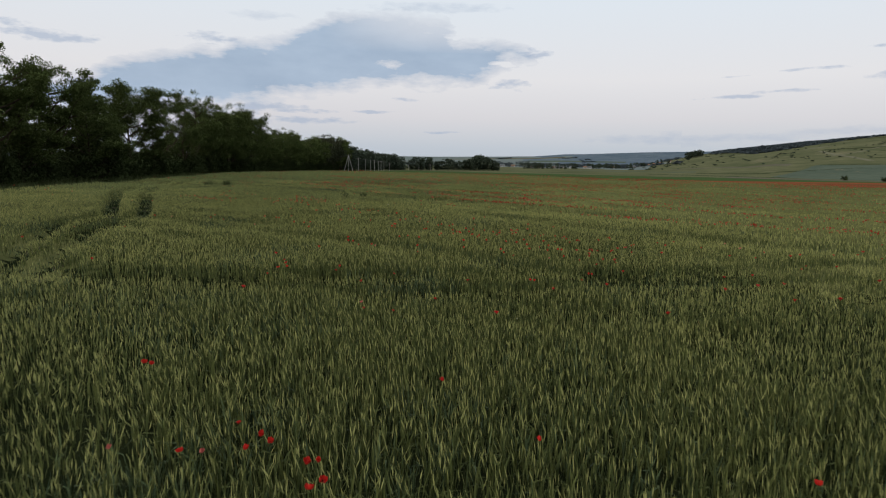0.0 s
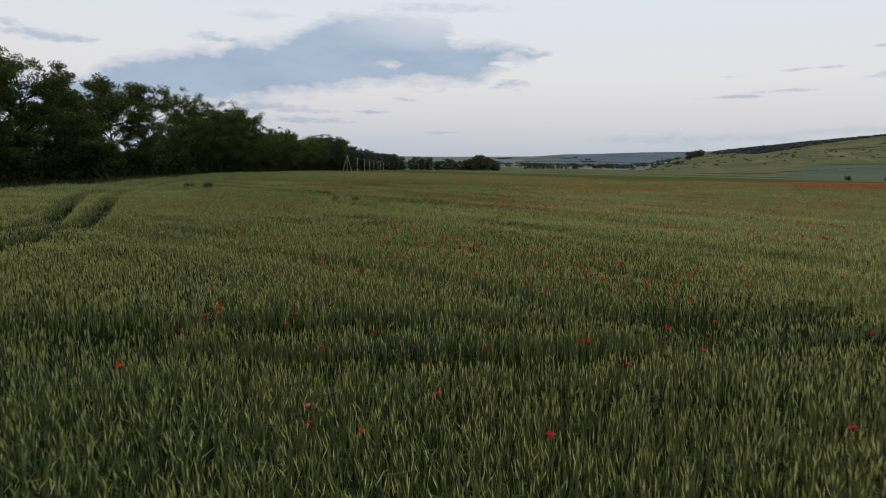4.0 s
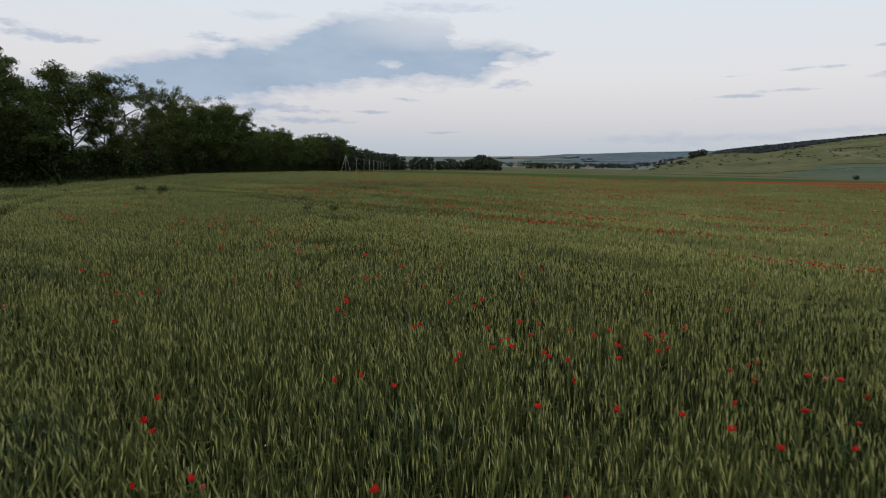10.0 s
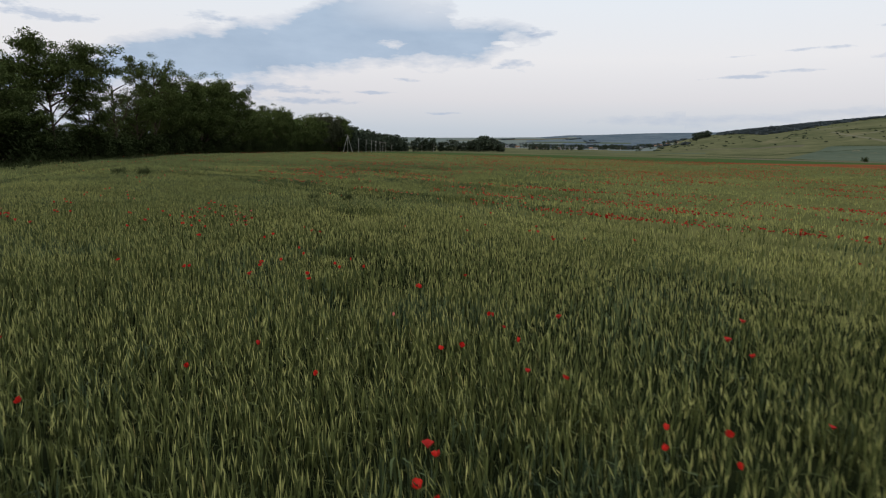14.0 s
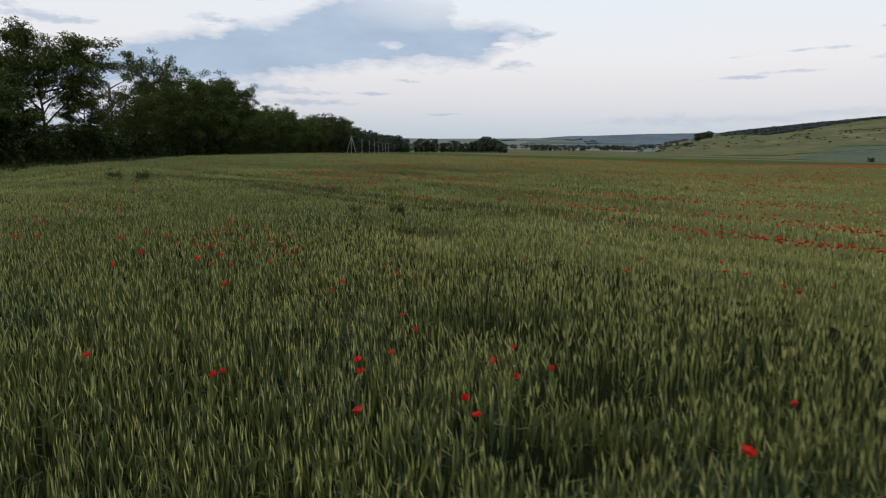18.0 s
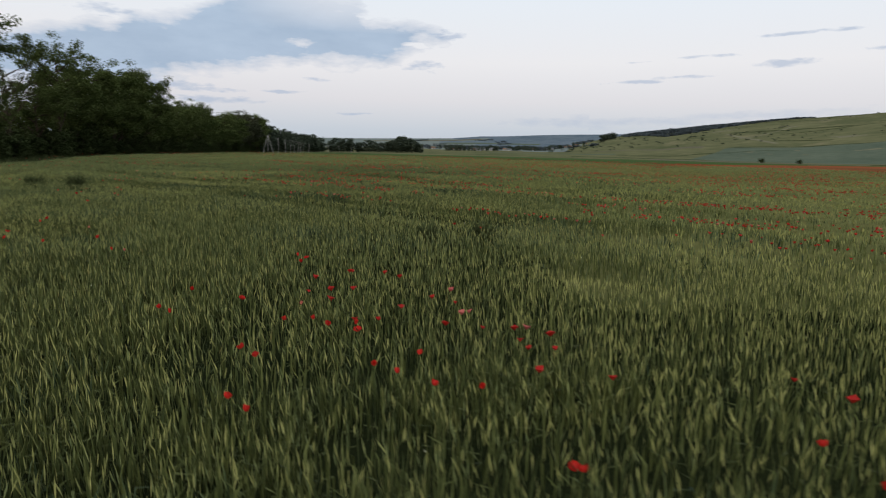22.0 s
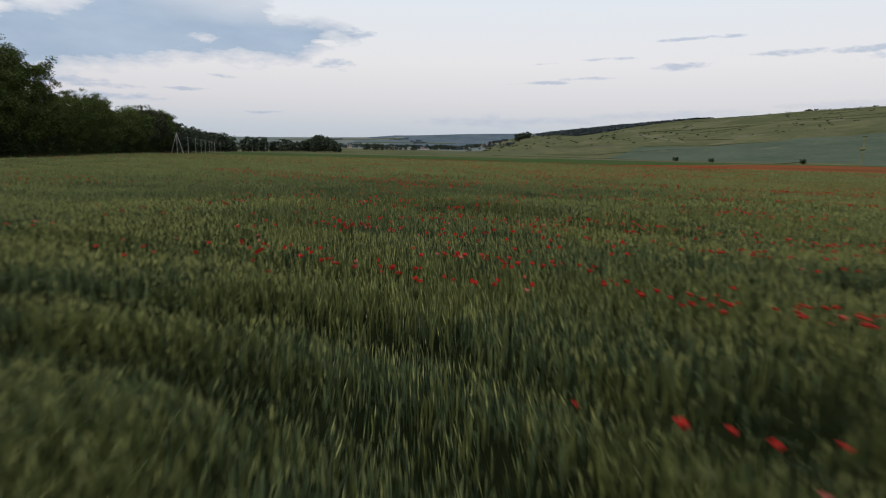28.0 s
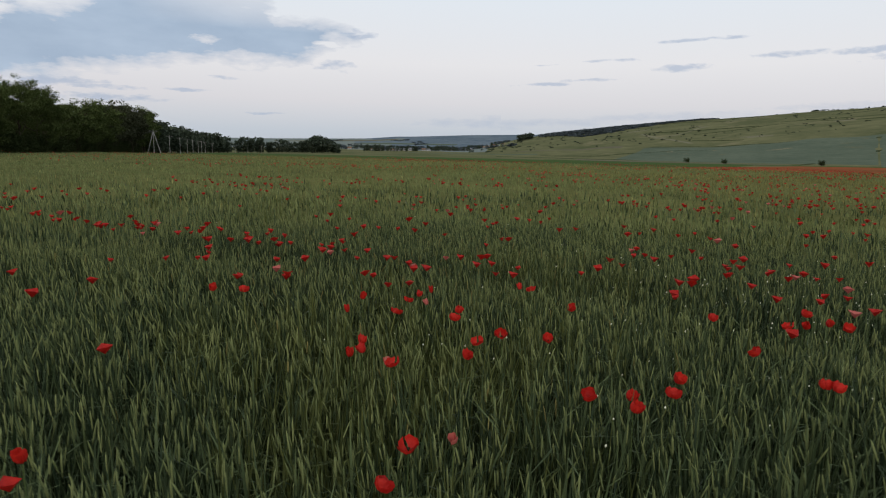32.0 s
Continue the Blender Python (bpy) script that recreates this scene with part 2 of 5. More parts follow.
EAR = rough("wheat_ear", (0.138, 0.149, 0.053), (0.322, 0.326, 0.125), 0.3, 4, 2.5, island=0.6, gloss=0.75, bias=1.1)
EAR_GREEN = rough("wheat_ear_green", (0.072, 0.094, 0.040), (0.205, 0.230, 0.096), 0.3, 4, 2.5, island=0.6, gloss=0.75, bias=1.1)
LEAF = rough("wheat_leaf", (0.028, 0.040, 0.013), (0.140, 0.159, 0.050), 0.3, 4, 2.5, island=0.7, gloss=0.7, through_light=0.2, shine=0.1, bias=1.25)
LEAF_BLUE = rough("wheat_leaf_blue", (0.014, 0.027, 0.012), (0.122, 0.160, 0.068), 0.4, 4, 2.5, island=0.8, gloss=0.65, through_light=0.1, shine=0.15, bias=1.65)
EAR_TAN = rough("wheat_ear_tan", (0.088, 0.081, 0.031), (0.232, 0.208, 0.080), 0.3, 4, 2.5, island=0.7, gloss=0.75)
CANOPY = rough("wheat_canopy", (0.056, 0.063, 0.024), (0.140, 0.142, 0.055), 0.25, 5, 4.0, bump=0.5)
# Near-black: the shade between the stalks is put into this colour.
UNDER_SHADED = rough("wheat_understory_shaded", (0.005, 0.008, 0.004), (0.022, 0.027, 0.011), 0.8, 5, 14.0, bump=0.6)
SOIL = rough("field_soil", (0.035, 0.032, 0.022), (0.075, 0.068, 0.045), 0.6, 6, 9.0, bump=0.5)
GRASS = rough("meadow", (0.047, 0.060, 0.029), (0.148, 0.144, 0.078), 0.007, 7, 0.04, spots=((0.155, 0.140, 0.085), 0.010, 0.60))
# Distance haze is mixed into the base colours of these two.
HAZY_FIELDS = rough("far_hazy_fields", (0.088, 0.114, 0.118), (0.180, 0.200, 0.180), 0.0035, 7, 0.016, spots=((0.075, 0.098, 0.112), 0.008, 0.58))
HAZE_BLUE_WOOD = rough("far_haze_blue_woods", (0.050, 0.078, 0.108), (0.140, 0.168, 0.190), 0.006, 7, 0.03)
VERGE = rough("verge_grass", (0.025, 0.034, 0.014), (0.06, 0.068, 0.03), 0.3, 6, 3.0, bump=0.4)


# ------------------------------------------------------------ terrain
def smooth(a, b, v):
    s = np.clip((v - a) / (b - a), 0, 1)
    return s * s * (3 - 2 * s)


def vnoise(x, y, seed=0):
    """Smooth noise from -1 to 1 at unit scale, for arrays."""
    xi, yi = np.floor(x).astype(np.int64), np.floor(y).astype(np.int64)
    fx, fy = x - xi, y - yi
    fx, fy = fx * fx * (3 - 2 * fx), fy * fy * (3 - 2 * fy)

    def h(a, b):
        k = (a * 374761393 + b * 668265263 + seed * 974634777) & 0x7FFFFFFF
        k = ((k ^ (k >> 13)) * 1274126177) & 0x7FFFFFFF
        return ((k ^ (k >> 16)) & 0xFFFF) / 32767.5 - 1
    top = h(xi, yi) * (1 - fx) + h(xi + 1, yi) * fx
    low = h(xi, yi + 1) * (1 - fx) + h(xi + 1, yi + 1) * fx
    return top * (1 - fy) + low * fy


CX, CY = -27.0, 27.0             # crown of the field
NEAR_AZ = [-180, 0, 14, 17, 20, 23, 25.7, 31, 37.3, 42, 45.5, 50.4, 60, 85, 120, 150, 180]
NEAR_EL = [-0.3, -0.6, -0.6, -0.35, 0.15, 0.8, 1.22, 1.8, 2.41, 2.76, 3.06, 3.35, 3.6, 3.0, 1.4, 0.2, -0.3]
FAR_AZ = [-180, -60, -15, 0, 6.7, 9, 11.6, 19.2, 25, 40, 70, 180]
FAR_EL = [0.1, 0.15, 0.2, 0.22, 0.36, 0.45, 0.73, 0.96, 1.15, 1.0, 0.5, 0.1]


def ground_z(x, y):
    """Height of the ground, for arrays."""
    x, y = np.asarray(x, float), np.asarray(y, float)
    r = np.hypot(x - CX, y - CY)
    az = np.degrees(np.arctan2(x + 7, y - 68))
    fall = 0.0155 - 0.0035 * smooth(34, 55, az)
    over = np.maximum(r - 84, 0)
    base = -fall * (over * over / (over + 12))
    low = -fall * 635
    base = np.maximum(base, low - 1.5 * smooth(600, 950, r))
    d = np.hypot(x + 7, y - 68)
    top_r = np.interp(az, [-180, 14, 22, 30, 45, 60, 180], [2500, 3000, 2900, 2400, 2150, 2050, 2100])
    start_r = top_r * 0.36
    crest = 2.1 + top_r * np.tan(np.radians(np.interp(az, NEAR_AZ, NEAR_EL)))
    up = np.clip((d - start_r) / (top_r - start_r), 0, 1.6)
    rise = np.where(up < 1, np.sin(np.minimum(up, 1) * np.pi / 2) ** 1.5, 1 - 0.05 * (up - 1))
    hill = base + np.maximum(crest - base, 0) * np.clip(rise, 0, 1)
    rough_hill = (vnoise(x / 120, y / 120, 3) * 4.0 + vnoise(x / 46, y / 46, 4) * 1.2) * smooth(start_r, start_r + 300, d) * smooth(0.2, 0.9, 1.05 - up) * smooth(15, 26, az)
    far = 2.1 + 4550 * np.tan(np.radians(np.interp(az, FAR_AZ, FAR_EL)))
    step = smooth(3100, 4550, d)
    z = np.maximum(hill + rough_hill, base + (far - base) * step + vnoise(x / 500, y / 500, 5) * 6 * smooth(2000, 3200, d))
    return z


def sheet(name, verts, faces, material, label="", category="", kind="", shade=True, slots=None):
    """One mesh object from arrays."""
    me = bpy.data.meshes.new(name)
    verts, faces = np.asarray(verts, np.float32), np.asarray(faces, np.int32)
    me.vertices.add(len(verts))
    me.vertices.foreach_set("co", verts.ravel())
    n = faces.shape[1]
    me.loops.add(faces.size)
    me.loops.foreach_set("vertex_index", faces.ravel())
    me.polygons.add(len(faces))
    me.polygons.foreach_set("loop_start", np.arange(0, faces.size, n, dtype=np.int32))
    if slots is not None:
        me.polygons.foreach_set("material_index", np.asarray(slots, np.int32))
    if shade:
        me.polygons.foreach_set("use_smooth", np.ones(len(faces), bool))
    for m in material if isinstance(material, (list, tuple)) else [material]:
        me.materials.append(m)
    me.update(calc_edges=True)
    ob = new(name, me)
    return tagged(ob, label, category, kind=kind) if label else ob


def grid_faces(rows, cols, wrap=False):
    i, j = np.meshgrid(np.arange(rows - 1), np.arange(cols if wrap else cols - 1), indexing="ij")
    k = (j + 1) % cols
    return np.stack([i * cols + j, i * cols + k, (i + 1) * cols + k, (i + 1) * cols + j], -1).reshape(-1, 4)


def build_ground():
    radii = np.concatenate([np.arange(0.5, 140, 5.0), np.geomspace(143, 4850, 105)])
    az = np.radians(np.concatenate([np.arange(-10, 62, 0.4), np.arange(62, 350, 2.4)]))
    r, a = np.meshgrid(radii, az, indexing="ij")
    x, y = -7 + r * np.sin(a), 68 + r * np.cos(a)
    v = np.stack([x, y, ground_z(x, y)], -1).reshape(-1, 3)
    f = grid_faces(len(radii), len(az), True)[:, ::-1]
    mid = v[f].mean(1)
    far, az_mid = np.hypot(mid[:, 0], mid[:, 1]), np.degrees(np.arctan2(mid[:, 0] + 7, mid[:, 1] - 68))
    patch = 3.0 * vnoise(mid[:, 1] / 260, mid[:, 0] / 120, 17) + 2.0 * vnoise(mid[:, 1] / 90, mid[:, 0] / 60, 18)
    # the far ground takes the haze-tinted colours, slots 3 and 4
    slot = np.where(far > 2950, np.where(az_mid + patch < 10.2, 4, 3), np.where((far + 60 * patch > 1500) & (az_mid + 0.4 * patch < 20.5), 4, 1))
    slot = np.where(in_field(mid[:, 0], mid[:, 1]), 0, np.where((mid[:, 0] < -35) & (mid[:, 1] < 540), 2, slot))
    sheet("ground", v, f, [SOIL, GRASS, VERGE, HAZE_BLUE_WOOD, HAZY_FIELDS], "rolling farmland with meadow and ploughed soil", "ground", "structure", slots=slot)


def in_field(x, y):
    """Where the wheat stands."""
    return (x > -35.3 - 0.05 * (y - 55) + 0.5 * np.sin(y * 0.09)) & (y + 1.05 * x < 213) & (y > -60) & (x < 200)


build_ground()


def drape(name, corners, height, material, label, category, steps=(40, 24)):
    """A crop or strip lying on the ground inside four corners, with a lip down to the soil."""
    a, b, c, d = [np.array(p, float) for p in corners]
    s, q = np.meshgrid(np.linspace(0, 1, steps[0]), np.linspace(0, 1, steps[1]), indexing="ij")
    p = (a[None, None] * ((1 - s) * (1 - q))[..., None] + b[None, None] * (s * (1 - q))[..., None]
         + c[None, None] * (s * q)[..., None] + d[None, None] * ((1 - s) * q)[..., None])
    edge = (s == 0) | (s == 1) | (q == 0) | (q == 1)
    z = ground_z(p[..., 0], p[..., 1]) + np.where(edge, -0.3, height)
    v = np.concatenate([p, z[..., None]], -1).reshape(-1, 3)
    return sheet(name, v, grid_faces(*steps)[:, ::-1], material, label, category, "structure")


def polar(az, d):
    return (-7 + d * math.sin(radians(az)), 68 + d * math.cos(radians(az)))


# ------------------------------------------------------------ wheat
FURROWS = [([(-33.0, 88.0), (-28.2, 62.0), (-24.8, 51.0), (-21.2, 43.0), (-18.3, 37.2), (-17.1, 34.8), (-16.6, 29.0), (-15.2, 25.1), (-13.8, 21.6), (-12.3, 19.2), (-10.5, 18.0)], 0.5),
           ([(-31.0, 88.0), (-26.2, 62.0), (-23.0, 52.2), (-19.0, 43.0), (-16.4, 37.2), (-15.1, 33.6), (-15.0, 30.5), (-13.8, 26.2), (-12.5, 22.4), (-11.8, 20.0), (-9.6, 17.6)], 0.5),
           ([(-10.5, 18.0), (-8.2, 17.5), (-6.6, 17.3), (-4.4, 17.5), (-2.3, 18.0), (0.9, 18.2), (4.1, 18.6), (7.5, 18.9), (14.0, 21.0), (22.0, 24.0)], 0.38),
           ([(-9.6, 17.6), (-7.5, 16.2), (-3.7, 15.9), (-0.1, 16.2), (3.1, 16.3), (5.4, 16.8), (12.0, 18.4)], 0.40), ([(-12.0, 17.0), (-8.0, 16.5), (-4.6, 16.6)], 0.6)]
TRAMS = [[(-40.5, 78.3), (-18.9, 68.9), (-14.3, 66.0), (-9.9, 60.4), (-5.0, 55.2), (0.0, 50.9), (4.5, 46.7), (9.0, 42.8), (14.0, 38.2), (22.8, 31.6), (40.0, 17.0), (54.0, 5.4)],
         [(-4.0, 66.0), (1.0, 59.8), (5.0, 55.5), (8.1, 51.8), (13.6, 45.6), (19.2, 40.3), (30.0, 30.5), (60.0, 4.0)],
         [(-8.0, 79.0), (0.2, 68.5), (5.7, 63.4), (9.7, 59.2), (13.3, 56.0), (19.0, 51.0), (30.0, 41.0), (62.0, 14.0)],
         [(-27.0, 145.8), (-5.4, 113.4), (5.4, 95.9), (18.9, 75.6), (35.1, 56.7), (60.8, 29.7)],
         [(-13.5, 178.2), (10.8, 143.1), (32.4, 113.4), (59.4, 81.0), (94.5, 45.9)]]
GAPS = [(5.4, 17.8, 0.81, 0.41), (-3.9, 46.2, 1.01, 0.41), (-8.1, 48.5, 0.68, 0.34), (-10.9, 86.8, 1.15, 0.68), (-9.5, 62.9, 0.94, 0.54), (-3.0, 17.7, 0.94, 0.41), (6.0, 19.0, 0.9, 0.5), (-3.0, 38.4, 0.8, 0.5), (-2.0, 36.0, 0.9, 0.4), (-2.9, 34.8, 0.8, 0.4), (-4.4, 47.0, 1.0, 0.45)]


def line_distance(x, y, line):
    best = np.full(np.shape(x), 1e9)
    for (ax, ay), (bx, by) in zip(line[:-1], line[1:]):
        dx, dy = bx - ax, by - ay
        s = np.clip(((x - ax) * dx + (y - ay) * dy) / (dx * dx + dy * dy), 0, 1)
        best = np.minimum(best, np.hypot(x - ax - s * dx, y - ay - s * dy))
    return best


def standing(x, y, tracks=True):
    """How tall the crop stands, from 0 in a wheel track to about 1."""
    h = 1 + 0.06 * vnoise(x / 2.2, y / 2.2, 11) + 0.07 * vnoise(x / 6, y / 6, 12)
    along, across = 0.78 * x - 0.62 * y, 0.62 * x + 0.78 * y
    h = h - 0.15 * smooth(0.30, 0.75, vnoise(along / 9, across / 1.7, 13) + 0.35 * vnoise(along / 2.5, across / 0.9, 14))
    for k, (line, w) in enumerate(FURROWS if tracks else ()):
        patchy = (0.95, 0.95, 0.88, 0.80, 0.45)[k] + (0.2, 0.2, 0.5, 0.5, 0.7)[k] * vnoise(x / 1.1, y / 1.1, 26 + k)
        track = np.exp(-((line_distance(x, y, line) / w) ** 4)) * np.clip(patchy, 0, 1)
        h = h * (1 - (0.85 if k < 2 else 0.78) * track * ((1 - 0.8 * smooth(47, 54, y)) if k < 2 else 1))
    for k, line in enumerate(TRAMS if tracks else ()):
        d = line_distance(x, y, line)
        keep = 0.30 if k < 1 else 0.48
        patchy = 0.85 + 0.3 * vnoise(x / 1.3, y / 1.3, 20 + k)
        track = np.exp(-((np.abs(d - 0.95) / 0.50) ** 4)) * np.clip(patchy, 0, 1)
        h = h * (1 - (1 - keep) * track)
    for gx, gy, a, b in GAPS:
        e = ((x - gx) / a) ** 2 + ((y - gy) / b) ** 2
        h = h * (1 - 0.75 * np.exp(-e * e))
    return h


WAY = np.array([p[1][:2] for p in PATH])


def way_distance(x, y):
    return line_distance(x, y, [tuple(p) for p in WAY])


CROP = 0.87
rng = np.random.default_rng(7)


def overlooked(x, y):
    """The part of the field that the walk looks out over."""
    return (y > 1.2 * np.abs(x) - 3) | (y > 33 + 0.68 * (x + 9))


def scatter(x0, x1, y0, y1, per_m2, keep):
    n = int((x1 - x0) * (y1 - y0) * per_m2)
    x, y = rng.uniform(x0, x1, n), rng.uniform(y0, y1, n)
    ok = overlooked(x, y) & in_field(x, y)
    x, y = x[ok], y[ok]
    ok = keep(x, y)
    return x[ok], y[ok]


class Heap:
    """Collects triangles of many small blades for one mesh."""

    def __init__(self):
        self.v, self.f, self.s, self.n = [], [], [], 0

    def add(self, verts, tris, slot):
        """verts: (blades, k, 3); tris: index triples within one blade; slot: one, or one for each blade."""
        m, k, _ = verts.shape
        idx = self.n + np.arange(m)[:, None, None] * k + np.array(tris)[None]
        self.v.append(verts.reshape(-1, 3).astype(np.float32))
        self.f.append(idx.reshape(-1, 3).astype(np.int32))
        self.s.append(np.repeat(np.broadcast_to(slot, (m,)), len(tris)).astype(np.int32))
        self.n += m * k

    def build(self, name, material, label, category):
        return sheet(name, np.concatenate(self.v), np.concatenate(self.f), material, label, category, "stuff", False, np.concatenate(self.s))


def leaves(heap, base, yaw, length, width, lean, droop, slot):
    """Bent, tapering leaf blades."""
    dx, dy = np.cos(yaw), np.sin(yaw)
    out = np.stack([dx, dy, 0 * dx], -1)
    side = np.stack([-dy, dx, 0 * dx], -1) * (width / 2)[:, None]
    up = np.array([0, 0, 1.0])
    mid = base + out * (length * 0.55 * np.sin(lean))[:, None] + up * (length * 0.55 * np.cos(lean))[:, None]
    low = lean + droop
    tip = mid + out * (length * 0.45 * np.sin(low))[:, None] + up * (length * 0.45 * np.cos(low))[:, None]
    v = np.stack([base - side * 0.6, base + side * 0.6, mid + side, mid - side, tip], 1)
    heap.add(v, [(0, 1, 2), (0, 2, 3), (3, 2, 4)], slot)


def ears(heap, base, tip, width, slot, solid):
    """Ears: three-sided spindles near by, flat spikes further off."""
    axis = tip - base
    a = rng.uniform(0, 6.28, len(base))
    side = np.stack([np.cos(a), np.sin(a), 0 * a], -1) * (width / 2)[:, None]
    turn = np.stack([-np.sin(a), np.cos(a), 0 * a], -1) * (width / 2)[:, None]
    if solid == 2:
        a1, a2 = base + axis * 0.16, base + axis * 0.72
        ring = [side, turn * 0.87 - side * 0.5, -turn * 0.87 - side * 0.5]
        v = np.stack([base] + [a1 + r * 0.9 for r in ring] + [a2 + r for r in ring] + [tip], 1)
        heap.add(v, [(0, 2, 1), (0, 3, 2), (0, 1, 3), (1, 2, 5), (1, 5, 4), (2, 3, 6), (2, 6, 5), (3, 1, 4), (3, 4, 6), (4, 5, 7), (5, 6, 7), (6, 4, 7)], slot)
    elif solid == 1:
        v = np.stack([base, base + axis * 0.5 + side, tip, base + axis * 0.5 - side], 1)
        heap.add(v, [(0, 1, 3), (1, 2, 3)], slot)
    else:
        a1, a2 = base + axis * 0.2, base + axis * 0.68
        v = np.stack([base, a1 + side * 0.85, a2 + side, tip, a2 - side, a1 - side * 0.85], 1)
        heap.add(v, [(0, 1, 5), (1, 2, 4), (1, 4, 5), (2, 3, 4)], slot)


def sow(heap, x, y, broad, detail):
    """Stalks at x, y. broad widens them where one stands for several; detail 3 near to 0 far."""
    h = standing(x, y)
    thin = rng.random(len(x)) < np.clip((h - 0.1) / 0.55, 0.06, 1)
    x, y, h = x[thin], y[thin], h[thin]
    n = len(x)
    g = ground_z(x, y)
    tall = CROP * h * rng.normal(1, 0.06, n)
    lean = np.abs(rng.normal(0.10, 0.09, n)) + 0.10 * np.clip(vnoise(x / 3.1, y / 3.1, 31), -0.5, 1)
    yaw = rng.normal(2.6, 1.3, n)
    blue = vnoise(x / 2.6, y / 2.6, 41) + 0.5 * vnoise(x / 0.9, y / 0.9, 42) + rng.normal(0, 0.35, n)
    ripe = smooth(28, 60, y) * 0.65 + 0.6 * smooth(82, 86, y) + 0.35 * vnoise(x / 4.5, y / 4.5, 43) + rng.normal(0, 0.25, n)
    tan = 0.62 * smooth(2, 34, x + 0.3 * (y - 40)) + 0.3 * vnoise(x / 7, y / 7, 44) + rng.normal(0, 0.22, n)
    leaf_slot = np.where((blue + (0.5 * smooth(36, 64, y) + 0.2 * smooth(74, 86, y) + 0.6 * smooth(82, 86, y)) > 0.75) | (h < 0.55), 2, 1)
    out = np.stack([np.cos(yaw), np.sin(yaw), 0 * yaw], -1)
    up = np.array([0, 0, 1.0])
    root = np.stack([x, y, g], -1)
    ear = rng.normal(0.10, 0.016, n) * (1.8, 1.5, 1.5, 1.05)[detail]
    neck = root + up * (tall - ear)[:, None] + out * (tall * 0.55 * lean)[:, None]
    bend = lean * 1.8 + 0.05
    tip = neck + up * (ear * np.cos(bend))[:, None] + out * (ear * np.sin(bend))[:, None]
    wide = broad * rng.uniform(0.8, 1.25, n)
    ears(heap, neck, tip, (0.0125, 0.0098, 0.0088, 0.0098)[detail] * wide, np.where(tan > 0.62, 4, np.where(ripe > 0.6, 3, 0)), 2 if detail == 3 else 1)
    if detail == 3:
        side = np.stack([-np.sin(yaw), np.cos(yaw), 0 * yaw], -1) * 0.0028
        mid = root + up * (tall * 0.45)[:, None]
        heap.add(np.stack([mid - side, mid + side, neck], 1), [(0, 1, 2)], leaf_slot)
    for k in range((1, 1, 3, 4)[detail]):
        ly = rng.uniform(0, 6.28, n)
        at = root + up * (tall * rng.uniform(0.28, 0.52, n))[:, None] + out * (tall * 0.3 * lean)[:, None]
        leaves(heap, at, ly, rng.uniform(0.26, 0.47, n) * (1.0, 1.0, 1.0, 1.25)[detail] * np.clip(h, 0.5, 1.1), (0.013, 0.0135, 0.0140, 0.0115)[detail] * wide * rng.uniform(0.7, 1.3, n), rng.uniform(0.02, 0.26, n), np.where(rng.random(n) < 0.3, rng.uniform(0.6, 1.8, n), rng.uniform(0.0, 0.35, n)), leaf_slot)


def build_wheat():
    heap = Heap()
    end = lambda x, y: (np.hypot(x + 6.4, y - 89.4) < 5.6) & (y > 84.6)
    x, y = scatter(-13, 0, 84, 96, 200, end)
    sow(heap, x, y, 0.95, 3)

    def band(near, far):
        """Between two distances from the way, with a ragged border."""
        return lambda x, y: (lambda d: (d >= near) & (d < far))(way_distance(x, y) + 2.5 * vnoise(x / 1.5, y / 1.5, 71) * (way_distance(x, y) > 3)) & ~end(x, y)
    x, y = scatter(-26, 12, 3, 100, 105, band(-9, 4.8))
    sow(heap, x, y, 1.35, 2)
    x, y = scatter(-40, 26, -2, 122, 92, band(4.8, 15))
    sow(heap, x, y, 1.4, 1)
    x, y = scatter(-46, 66, 0, 160, 32, band(15, 46))
    sow(heap, x, y, 2.2, 0)
    x, y = scatter(-46, 160, 0, 250, 4.0, band(46, 400))
    sow(heap, x, y, 5.5, 0)
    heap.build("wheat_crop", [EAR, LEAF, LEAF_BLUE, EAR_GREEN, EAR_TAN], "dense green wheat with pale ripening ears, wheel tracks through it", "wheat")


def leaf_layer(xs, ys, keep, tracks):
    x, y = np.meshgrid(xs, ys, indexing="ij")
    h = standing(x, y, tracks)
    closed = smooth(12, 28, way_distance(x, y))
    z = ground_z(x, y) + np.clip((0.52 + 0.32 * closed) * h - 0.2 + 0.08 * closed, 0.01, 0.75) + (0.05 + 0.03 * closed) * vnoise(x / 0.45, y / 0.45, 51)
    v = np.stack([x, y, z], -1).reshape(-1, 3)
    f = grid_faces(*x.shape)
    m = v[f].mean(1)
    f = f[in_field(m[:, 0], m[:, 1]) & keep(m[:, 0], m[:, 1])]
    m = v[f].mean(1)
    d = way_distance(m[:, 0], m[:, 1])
    # shade-dark colour near the way and in wheel tracks, plain canopy colour elsewhere
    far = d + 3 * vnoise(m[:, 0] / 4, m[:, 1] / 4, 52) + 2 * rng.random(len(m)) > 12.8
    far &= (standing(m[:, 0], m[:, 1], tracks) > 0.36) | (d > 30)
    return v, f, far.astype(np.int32)


